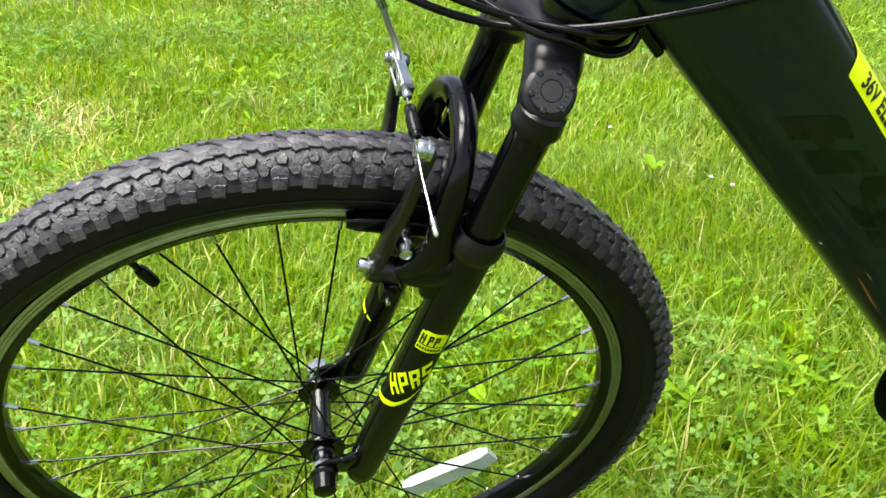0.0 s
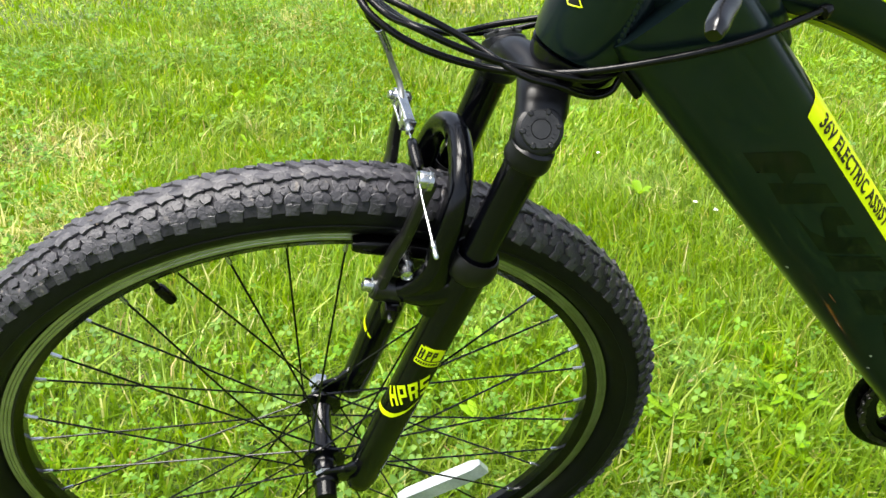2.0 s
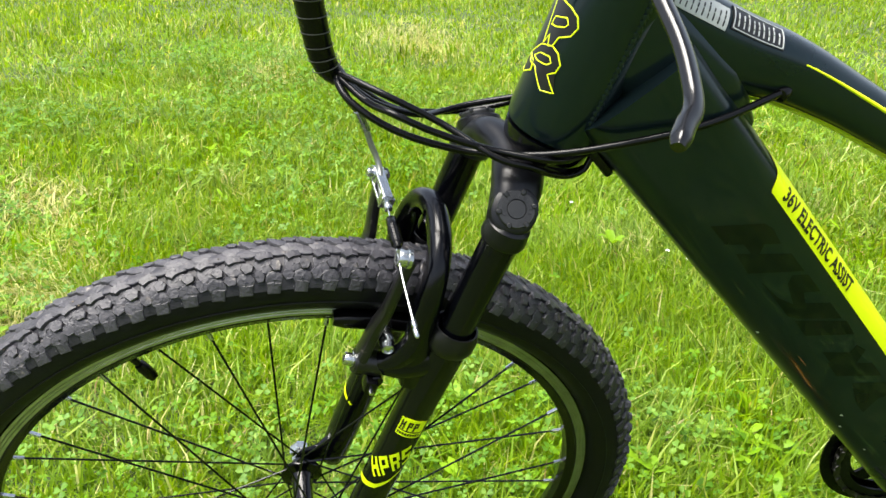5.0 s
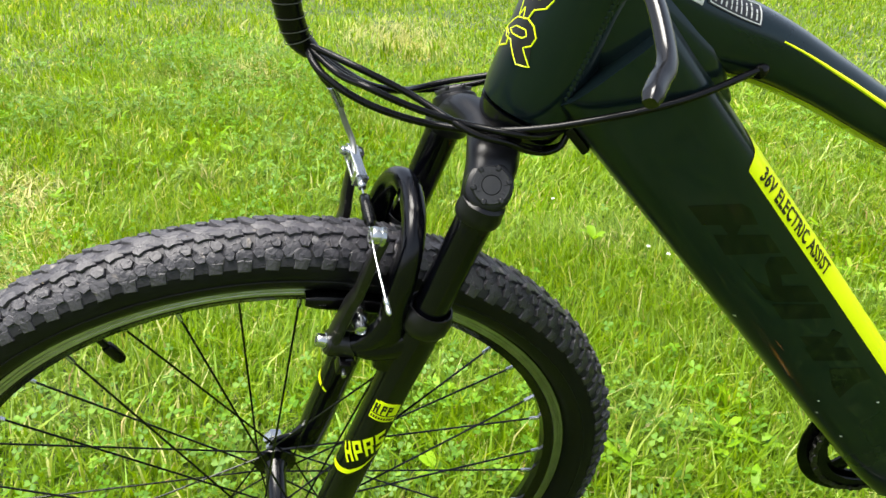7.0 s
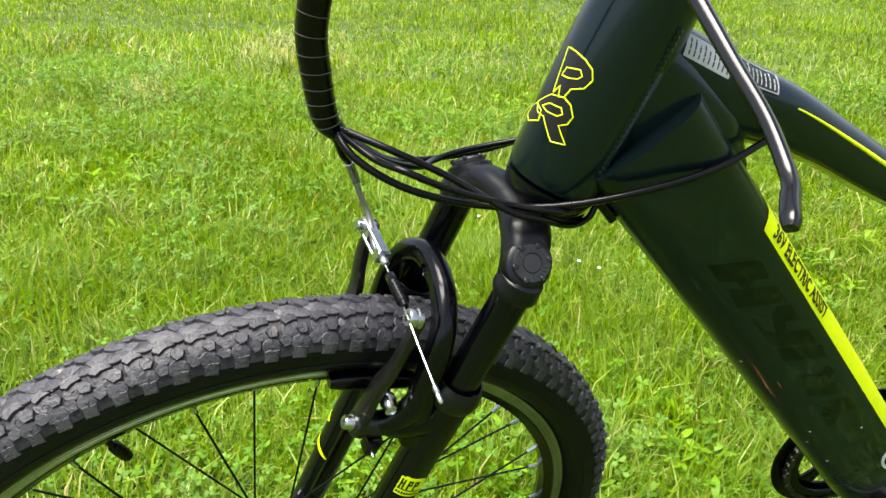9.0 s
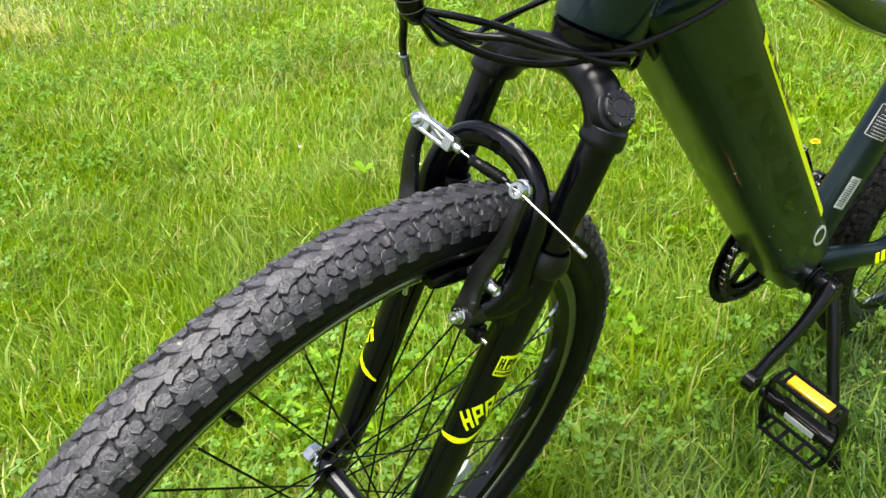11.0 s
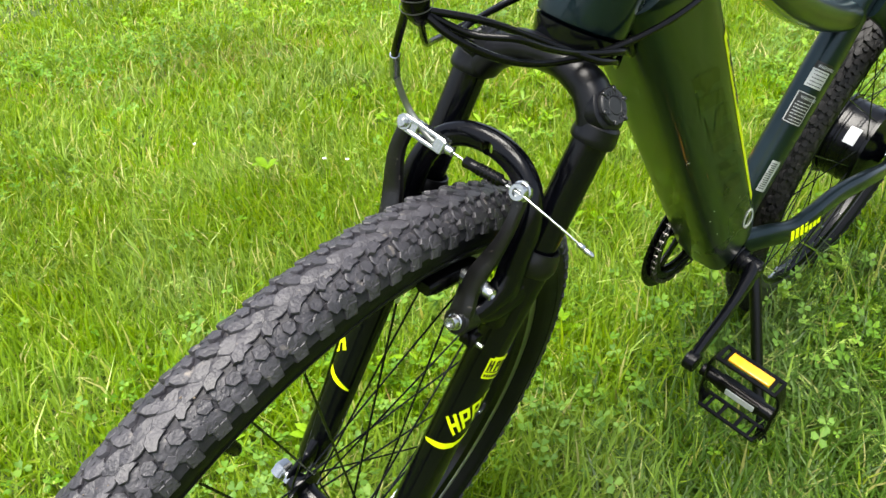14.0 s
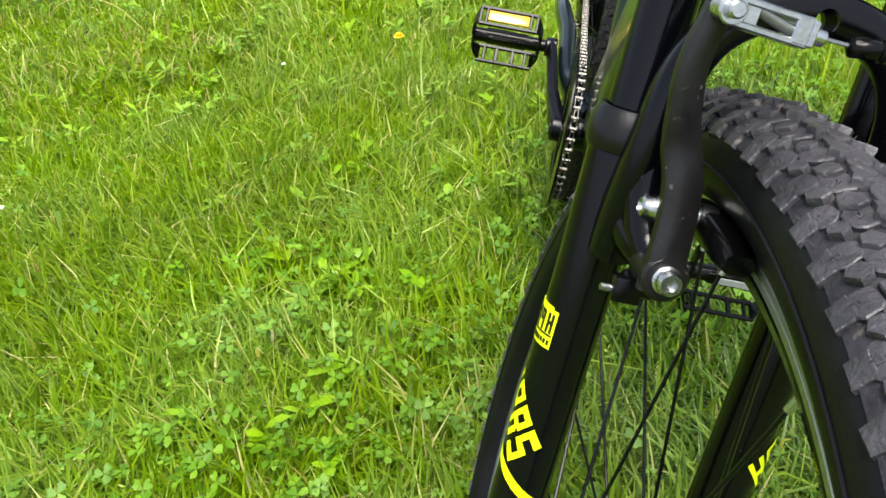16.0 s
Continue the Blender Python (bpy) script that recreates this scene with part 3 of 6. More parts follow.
def ring(bm, profile, n=96):
    """A closed ring about the axle from a closed profile of (radius, y)."""
    return lathe(bm, profile, (0, 0, 0), (0, 1, 0), n, closed=True)


def knob(bm, th, phi, shape, size, tall, rc, ra, turn=0.0, flare=1.14, dish=0.0, slant=0.0):
    """One block of the tread at the angle th round the wheel and phi across the tyre."""
    er = Vector((math.cos(th), 0, math.sin(th)))
    et = Vector((-math.sin(th), 0, math.cos(th)))
    c, s = math.cos(turn), math.sin(turn)

    def on(x, y, h):
        p, q = phi + y / ra, x / (rc + ra)
        return (er * math.cos(q) + et * math.sin(q)) * (rc + (ra + h) * math.cos(p)) + Vector((0, (ra + h) * math.sin(p), 0))

    # foot, rim, worn shoulder and a low dome
    rings = [[], [], []]
    for px, py in shape:
        x, y = (px * c - py * s) * size[0], (px * s + py * c) * size[1]
        lean = 1 + slant * px
        for row, grow, h in zip(rings, (flare, 0.99, 0.88), (-0.0008, tall * 0.84 * lean, tall * lean)):
            row.append(bm.verts.new(on(x * grow, y * grow, h)))
    k = len(shape)
    mid = bm.verts.new(on(0, 0, tall - dish))
    for lo, hi in zip(rings, rings[1:]):
        for i in range(k):
            bm.faces.new((lo[i], lo[(i + 1) % k], hi[(i + 1) % k], hi[i]))
    for i in range(k):
        bm.faces.new((rings[2][i], rings[2][(i + 1) % k], mid))


SQUARE = [(-1, -1), (-0.12, -1), (0.0, -0.55), (0.12, -1), (1, -1), (0.92, 1), (-0.92, 1)]
HEX = [(-1.0, 0.05), (-0.55, -0.85), (0.45, -0.95), (1.0, -0.25), (0.60, 0.85), (-0.45, 0.95)]
DISC = [(math.cos(2 * math.pi * i / 14), math.sin(2 * math.pi * i / 14)) for i in range(14)]
LUMP = [(-1.0, -0.55), (-0.35, -0.9), (0.55, -0.6), (1.0, 0.1), (0.75, 0.75), (0.0, 0.45), (-0.8, 0.55)]
LEAF = [(-1.0, 0.35), (-0.75, -0.55), (-0.1, -0.95), (0.75, -0.7), (1.0, -0.1), (0.55, 0.55), (-0.25, 0.95)]
MARK = [(-1, -0.25), (0.2, -0.25), (0.9, 0.9), (0.45, 1.0), (0.0, 0.25), (-1, 0.25)]


def build_tyre(parent, tag):
    rc, ra = TREAD - 0.0305, 0.0272
    prof = [(rc + ra * math.cos(a), ra * math.sin(a)) for a in (radians(-128 + 256 * i / 18) for i in range(19))]
    prof = [(BEAD - 0.002, -0.0105), (BEAD + 0.004, -0.0125)] + [p for p in prof if p[0] > BEAD + 0.006] + [(BEAD + 0.004, 0.0125), (BEAD - 0.002, 0.0105)]
    bm = bmesh.new()
    ring(bm, prof, 160)
    tyre = part("tyre", bm, SIDEWALL, parent, "black knobbly tyre with dried mud specks")
    for y in (-1, 1):
        for r, w in ((BEAD + 0.0075, 0.0178), (BEAD + 0.0105, 0.0204), (BEAD + 0.0140, 0.0232), (BEAD + 0.0205, 0.0268)):
            bm = bmesh.new()
            lathe(bm, [(r - 0.0009, y * (w - 0.0004)), (r, y * (w + 0.0010)), (r + 0.0009, y * (w + 0.0005)), (r, y * (w - 0.003))], (0, 0, 0), (0, 1, 0), 120, closed=True)
            part("sidewall_rib", bm, SIDEWALL, tyre)
    count = 102
    step = 2 * math.pi / count
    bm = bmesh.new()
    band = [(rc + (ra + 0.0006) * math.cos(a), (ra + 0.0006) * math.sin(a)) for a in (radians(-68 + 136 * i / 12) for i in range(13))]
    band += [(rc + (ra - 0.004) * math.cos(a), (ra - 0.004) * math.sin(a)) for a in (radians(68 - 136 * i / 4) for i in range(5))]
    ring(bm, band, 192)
    # on the front tyre this darker band paints the shade between the blocks
    part("tread_base", bm, GROOVE_SHADE if tag == "front" else CLEAN_RUBBER, parent, "black rubber between the tread blocks, crevice shade painted in on the front tyre")
    bm = bmesh.new()
    r = random.Random(5)
    for i in range(count):
        t = i * step
        j = lambda k: 1 + r.uniform(-k, k)
        w = lambda k=0.06: r.uniform(-k, k)
        for sgn in (-1, 1):
            flip = lambda pts: [(x * r.uniform(0.88, 1.10), y * sgn * r.uniform(0.88, 1.10)) for x, y in pts][::sgn]
            go = t + step * (0.5 if sgn > 0 else 0.0)
            # broad plates of the crown, lying over the middle, parted by slanting grooves
            knob(bm, go + step * 0.78, sgn * radians(4.2), flip(LEAF), (0.0106 * j(0.06), 0.0060), 0.0025 * j(0.15), rc, ra, sgn * 0.75 + w(0.14), 1.05, 0.0002, 0.28)
            # high lumps in a zigzag along both sides of the crown
            knob(bm, go + step * 0.30, sgn * radians(14.0), flip(LUMP), (0.0076 * j(0.14), 0.0046 * j(0.12)), 0.0042 * j(0.12), rc, ra, sgn * 0.35 + w(0.12), 1.10, 0.0001, 0.30)
            # flat discs with small tabs, and higher six-sided blocks between them
            knob(bm, go + step * 0.29, sgn * radians(27.5), flip(DISC), (0.0083 * j(0.12), 0.0064 * j(0.10)), 0.0022 * j(0.12), rc, ra, w(0.2), 1.02, 0.0003, 0.35)
            knob(bm, go + step * 0.90, sgn * radians(29.0), flip(HEX), (0.0050 * j(0.14), 0.0043 * j(0.14)), 0.0036 * j(0.12), rc, ra, sgn * 0.2 + w(0.15), 1.08, 0.0002, 0.20)
            knob(bm, go, sgn * radians(49.0), flip(DISC), (0.0074 * j(0.12), 0.0058 * j(0.10)), 0.0019 * j(0.12), rc, ra, w(0.2), 1.02, 0.0003, 0.35)
            knob(bm, go + step * 0.48, sgn * radians(44.0), flip(HEX), (0.0048 * j(0.14), 0.0043 * j(0.14)), 0.0034 * j(0.12), rc, ra, sgn * 0.2 + w(0.15), 1.08, 0.0002, 0.20)
            knob(bm, go + step * 0.31, sgn * radians(27.5), flip(MARK), (0.0018, 0.0016), 0.0024, rc, ra, w(0.3))
            knob(bm, go + step * 0.02, sgn * radians(49.5), flip(MARK), (0.0018, 0.0016), 0.0021, rc, ra, w(0.3))
            # notched square blocks on the shoulder
            knob(bm, go + step * 0.03, sgn * radians(63.0), flip(SQUARE), (0.0056 * j(0.05), 0.0042), 0.0022 * j(0.08), rc, ra, sgn * -0.12 + w(0.05), 1.10, 0.0, 0.05)
    tread = part("tread", bm, RUBBER if tag == "front" else CLEAN_RUBBER, parent, "worn dark grey tread blocks with dust and mud" if tag == "front" else "clean black tread blocks", angle=34)
    if tag == "front":
        # crumbs of dried mud caught between the blocks
        bm = bmesh.new()
        for patch in range(26):
            t0, p0 = r.uniform(0, 2 * math.pi), radians(r.gauss(0, 20))
            for crumb in range(r.randint(4, 14)):
                t, phi = t0 + r.gauss(0, 0.012), p0 + r.gauss(0, 0.14)
                er = Vector((math.cos(t), 0, math.sin(t)))
                at = er * (rc + (ra + r.uniform(0.001, 0.0035)) * math.cos(phi)) + Vector((0, (ra + 0.002) * math.sin(phi), 0))
                size = r.uniform(0.0003, 0.0012)
                bmesh.ops.create_icosphere(bm, subdivisions=1, radius=size, matrix=Matrix.Translation(at) @ Matrix.Rotation(r.uniform(0, 3), 4, "X") @ Matrix.Diagonal((r.uniform(0.7, 1.5), 1, r.uniform(0.5, 1), 1)))
        tagged(part("mud_crumb", bm, MUD, parent, "dried brown mud crumbs"), kind="stuff")
    # fine rubber whiskers on the shoulders
    bm = bmesh.new()
    for i in range(count):
        t = (i + 0.4 * random.random()) * step
        for sgn in (-1, 1):
            phi = sgn * radians(random.choice((12, 32, 62)))
            er = Vector((math.cos(t), 0, math.sin(t)))
            out = er * math.cos(phi) + Vector((0, 1, 0)) * math.sin(phi)
            p = er * rc + out * (ra + 0.001)
            rod(bm, p, p + out * random.uniform(0.002, 0.0045), 0.00024, 4)
    tagged(part("tyre_whisker", bm, RUBBER, parent), kind="stuff")
    return tyre


def build_rim(parent, track=None):
    bm = bmesh.new()
    ring(bm, [(RIM_R, -0.0128), (RIM_R, -0.0105), (0.2955, -0.0090), (0.2955, 0.0090), (RIM_R, 0.0105), (RIM_R, 0.0128), (0.2925, 0.0128), (0.2850, 0.0085), (0.2830, 0.0), (0.2850, -0.0085), (0.2925, -0.0128)], 128)
    rim = part("rim", bm, PAINT, parent, "black alloy rim", angle=25)
    for y in (-1, 1):
        bm = bmesh.new()
        ring(bm, [(RIM_R - 0.0003, y * 0.0128), (RIM_R - 0.0003, y * 0.0136), (0.3014, y * 0.0136), (0.3010, y * 0.0129), (0.3004, y * 0.0136), (0.2984, y * 0.0136), (0.2980, y * 0.0129), (0.2974, y * 0.0136), (0.2950, y * 0.0136), (0.2946, y * 0.0128)], 128)
        part("brake_track", bm, track or ALLOY, parent, "dark grey rim flank" if track else "bare machined aluminium braking surface", angle=25)
    return rim


def build_spokes(parent, flange_r, flange_y, first, crosses=60.0):
    for k in range(36):
        th = radians(first + 10 * k)
        side = -1 if k % 2 == 0 else 1
        way = 1 if (k // 2) % 2 == 0 else -1
        hub_a = th + way * radians(crosses)
        tip = Vector((0.2855 * math.cos(th), side * 0.003, 0.2855 * math.sin(th)))
        root = Vector((flange_r * math.cos(hub_a), side * (flange_y + (0.0015 if way > 0 else -0.0015)), flange_r * math.sin(hub_a)))
        d = (tip - root).normalized()
        bm = bmesh.new()
        rod(bm, root, tip - d * 0.008, 0.00105, 7)
        part("spoke", bm, SATIN, parent)
        bm = bmesh.new()
        rod(bm, tip - d * 0.0125, tip + d * 0.002, 0.0021, 8, 0.0004)
        part("nipple", bm, ZINC, parent)


bm = bmesh.new()
lathe(bm, [(0.0095, -0.048), (0.0125, -0.040), (0.0125, -0.037), (0.0215, -0.0355), (0.0222, -0.0330), (0.0215, -0.0308), (0.0125, -0.028), (0.0105, -0.020), (0.0105, 0.020), (0.0125, 0.028), (0.0215, 0.0308), (0.0222, 0.0330), (0.0215, 0.0355), (0.0125, 0.037), (0.0125, 0.040), (0.0095, 0.048)], (0, 0, 0), (0, 1, 0), 28)
front_wheel = part("front_wheel", bm, PAINT, bicycle, "black spoked front wheel turned slightly to the side", at=ON_WHEEL @ Matrix.Translation((0, 0.003, 0)))
build_tyre(front_wheel, "front")
build_rim(front_wheel)
build_spokes(front_wheel, 0.0190, 0.033, 3.9)
bm = bmesh.new()
va = radians(118)
er = Vector((math.cos(va), 0, math.sin(va)))
lathe(bm, [(0.003, 0), (0.003, 0.012), (0.0045, 0.013), (0.0052, 0.016), (0.0052, 0.029), (0.0042, 0.033)], er * 0.283, -er, 12)
part("valve_cap", bm, PLASTIC, front_wheel, "black ribbed valve cap")
# axle, lock nuts and the long black end cap
bm = bmesh.new()
rod(bm, (0, -0.062, 0), (0, 0.060, 0), 0.0048, 12)
lathe(bm, [(0.0092, 0.0485), (0.0092, 0.0530)], (0, 0, 0), (0, 1, 0), 6)
lathe(bm, [(0.0092, -0.0530), (0.0092, -0.0485)], (0, 0, 0), (0, 1, 0), 6)
part("axle", bm, ZINC, front_wheel, "zinc axle and lock nuts")
bm = bmesh.new()
lathe(bm, [(0.0088, -0.0800), (0.0108, -0.0785), (0.0112, -0.0640), (0.0130, -0.0625), (0.0136, -0.0600)], (0, 0, 0), (0, 1, 0), 20)
part("axle_cap", bm, PLASTIC, front_wheel, "black plastic axle nut cap")
bm = bmesh.new()
lathe(bm, [(0.0100, 0.0570), (0.0115, 0.0590), (0.0115, 0.0660), (0.0098, 0.0690)], (0, 0, 0), (0, 1, 0), 6)
part("axle_nut", bm, ZINC, front_wheel, "bright zinc axle nut")
# white reflector clipped between the spokes
a, b = Vector((0.0921, 0.004, -0.1733)), Vector((0.1878, 0.004, -0.1128))
m = basis((a + b) / 2, b - a, (0, 1, 0))
bm = bmesh.new()
L = (b - a).length / 2
plate(bm, [(-L, -0.004), (-L + 0.012, -0.007), (L - 0.012, -0.007), (L, -0.004), (L, 0.003), (L - 0.012, 0.006), (-L + 0.012, 0.006), (-L, 0.003)], 0.024, m @ Matrix.Translation((0, 0, -0.012)))
part("wheel_reflector", bm, CLEAR, front_wheel, "clear white plastic spoke reflector", angle=20)

# ---- fork ----
LEG_Y, LEG_OFF = 0.0570, 0.0035
LEG0 = F(0, -0.036, 0)                          # foot of the line of the legs
S2 = (F(0.427, -0.008, 0) - LEG0).normalized()  # along the legs, upwards
V2 = Vector((-S2.z, 0, S2.x))


def G(u, v, y):
    """A place along the legs: u up, v forwards of them, y to the right."""
    return LEG0 + S2 * u + V2 * v + Vector((0, y, 0))


LEG_R = 0.0162
bm = bmesh.new()
# crown: a bowed bridge that swells into a socket for each leg
bridge = [G(0.4060, 0.000, -0.0520), G(0.4205, 0.000, -0.0455), G(0.4325, -0.004, -0.0300), G(0.4365, -0.010, 0), G(0.4325, -0.004, 0.0300), G(0.4205, 0.000, 0.0455), G(0.4060, 0.000, 0.0520)]
sweep(bm, spline(bridge, 8), [(0.0120, 0.0152), (0.0130, 0.0164), (0.0136, 0.0195), (0.0125, 0.0220), (0.0136, 0.0195), (0.0130, 0.0164), (0.0120, 0.0152)], 22, side=S2, power=2.5)
lathe(bm, [(0.0200, 0.4400), (0.0225, 0.4420), (0.0230, 0.4500)], LEG0 - V2 * 0.030, S2, 28)
for y in (-1, 1):
    lathe(bm, [(0.0142, 0.3985), (0.0166, 0.3992), (0.0174, 0.4015), (0.0172, 0.4050), (0.0166, 0.4085), (0.0162, 0.4130), (0.0140, 0.4150)], LEG0 + Vector((0, y * LEG_Y + LEG_OFF, 0)), S2, 28)
fork = part("fork", bm, CROWN, bicycle, "glossy black suspension fork", at=ON_FRONT)
bm = bmesh.new()
lathe(bm, [(0.0270, 0.4440), (0.0290, 0.4455), (0.0290, 0.4490), (0.0260, 0.4500)], LEG0 - V2 * 0.031, S2, 28)
part("crown_race", bm, PAINT, fork)
for y in (-1, 1):
    o = LEG0 + Vector((0, y * LEG_Y + LEG_OFF, 0))
    # cap seat, turned outwards and a little forwards
    face = (S2 * 0.66 + V2 * 0.26 + Vector((0, y * 0.70, 0))).normalized()
    e1 = face.cross(S2).normalized()
    e2 = face.cross(e1)
    seat = o + S2 * 0.4240 + V2 * 0.001 - Vector((0, y * 0.0015, 0))
    bm = bmesh.new()
    sweep(bm, [seat - face * 0.015, seat - face * 0.008, seat - face * 0.001, seat + face * 0.0040, seat + face * 0.0056], [(0.0135, 0.0130), (0.0176, 0.0168), (0.0182, 0.0172), (0.0174, 0.0164), (0.0150, 0.0144)], 30, side=e2, power=2.2)
    part("cap_seat", bm, CROWN, fork)
    bm = bmesh.new()
    lathe(bm, [(0.0132, 0.0040), (0.0137, 0.0084), (0.0128, 0.0098), (0.0072, 0.0100), (0.0068, 0.0092), (0.0063, 0.0100), (0.0010, 0.0101)], seat, face, 30)
    for j in range(17):
        a = j * 2 * math.pi / 20 + 2.0
        p = seat + face * 0.0099 + (e1 * math.cos(a) + e2 * math.sin(a)) * 0.0094
        box(bm, (0.0013, 0.0026, 0.0010), basis(p, e1 * -math.sin(a) + e2 * math.cos(a), e1 * math.cos(a) + e2 * math.sin(a)))
    cap = part("fork_cap", bm, CAP_GREY, fork, "dark grey embossed round fork top cap", angle=30)
    # black blocks on the rim stand in for the shade inside its notches
    for a in (-2.6, -1.6, -0.6, 0.5, 1.5, 2.5):
        out = e1 * math.cos(a) + e2 * math.sin(a)
        bm = bmesh.new()
        box(bm, (0.0034, 0.0040, 0.0030), basis(seat + face * 0.0092 + out * 0.0126, e1 * -math.sin(a) + e2 * math.cos(a), out), 0.0006, 1)
        part("cap_notch_shade", bm, INK, cap, "black block painted as the shade in a notch of the cap's edge")
    bm = bmesh.new()
    rod(bm, o + S2 * 0.270, o + S2 * 0.402, 0.0140, 28)
    part("stanchion", bm, FORK, fork, "black fork stanchion with fine scuffs")
    bm = bmesh.new()
    lathe(bm, [(0.0160, 0.2860), (0.0186, 0.2872), (0.0204, 0.2915), (0.0207, 0.2965), (0.0199, 0.3020), (0.0184, 0.3058), (0.0178, 0.3078), (0.0166, 0.3080), (0.0158, 0.3055), (0.0142, 0.3030)], o, S2, 30)
    part("dust_seal", bm, SEAL_RUBBER, fork, "black rubber dust seal")
    bm = bmesh.new()
    lathe(bm, [(0.0085, -0.030), (0.0138, -0.026), (0.0156, -0.014), (0.0160, 0.030), (LEG_R, 0.230), (0.0170, 0.262), (0.0174, 0.288)], o, S2, 32)
    # dropout reaching forward to the axle
    sweep(bm, spline([G(0.004, 0, y * 0.058), G(-0.012, 0.014, y * 0.0545), Vector((0.002, y * 0.0535, -0.0230)), Vector((-0.0090, y * 0.0535, -0.0380))]), [(0.0075, 0.017), (0.0045, 0.014), (0.0035, 0.013), (0.0035, 0.010)], 12, side=(0, 1, 0), power=3)
    # brake boss block on the front of the leg
    sweep(bm, spline([G(0.270, 0.004, y * 0.055), F(0.253, 0.008, y * 0.0515), F(0.245, 0.024, y * 0.0445)]), [(0.0125, 0.017), (0.0110, 0.0125), (0.0092, 0.0098)], 16, side=(0, 1, 0), power=2.1)
    sweep(bm, spline([F(0.296, 0.010, y * 0.0535), F(0.272, 0.010, y * 0.0525), F(0.254, 0.016, y * 0.0485), F(0.244, 0.026, y * 0.0440)]), [(0.0085, 0.0095), (0.0105, 0.0115), (0.0105, 0.0115), (0.0090, 0.0095)], 16, side=(0, 1, 0), power=2.1)
    part("fork_lower", bm, FORK, fork, "black lower fork leg", angle=50)
# arch over the tyre, in front of the stanchions, bored through at its middle
half = [(0.240, -0.010, 0.0535), (0.268, 0.002, 0.0545), (0.298, 0.011, 0.0540), (0.326, 0.015, 0.0518), (0.3470, 0.0165, 0.0428), (0.3602, 0.017, 0.0270), (0.3655, 0.017, 0.0090)]
arch = spline([F(u, v, -y + 0.0025) for u, v, y in half] + [F(u, v, y + 0.0025) for u, v, y in half[::-1]], 7)
bm = bmesh.new()
arch_sizes = [(0.0155, 0.0120), (0.0130, 0.0110), (0.0110, 0.0102), (0.0098, 0.0098), (0.0092, 0.0097), (0.0090, 0.0098), (0.0090, 0.0100)]
sweep(bm, arch, arch_sizes + arch_sizes[::-1], 24, side=V, power=2.5)
arch_ob = part("fork_arch", bm, FORK, fork, "black arched fork brace over the tyre", angle=50)
bm = bmesh.new()
rod(bm, F(0.3622, -0.010, 0.0030), F(0.3622, 0.045, 0.0030), 0.0054, 24)
drill = part("drill", bm, FORK, None)
bore = arch_ob.modifiers.new("bore", "BOOLEAN")
bore.object, bore.operation, bore.solver = drill, "DIFFERENCE", "EXACT"
drill.matrix_basis = FRONT
bored = bpy.data.meshes.new_from_object(arch_ob.evaluated_get(bpy.context.evaluated_depsgraph_get()))
arch_ob.modifiers.clear()
arch_ob.data = bored
bored.shade_smooth()
bored.set_sharp_from_angle(angle=radians(50))
bpy.data.objects.remove(drill)
bm = bmesh.new()
for q in range(5):
    lathe(bm, [(0.0055, 0.0), (0.0050, 0.0008), (0.0055, 0.0016)], F(0.3622, 0.0125 + 0.0022 * q, 0.0030), V, 18, closed=True)
part("hole_thread", bm, FORK, fork, "screw thread inside the hole of the fork brace")

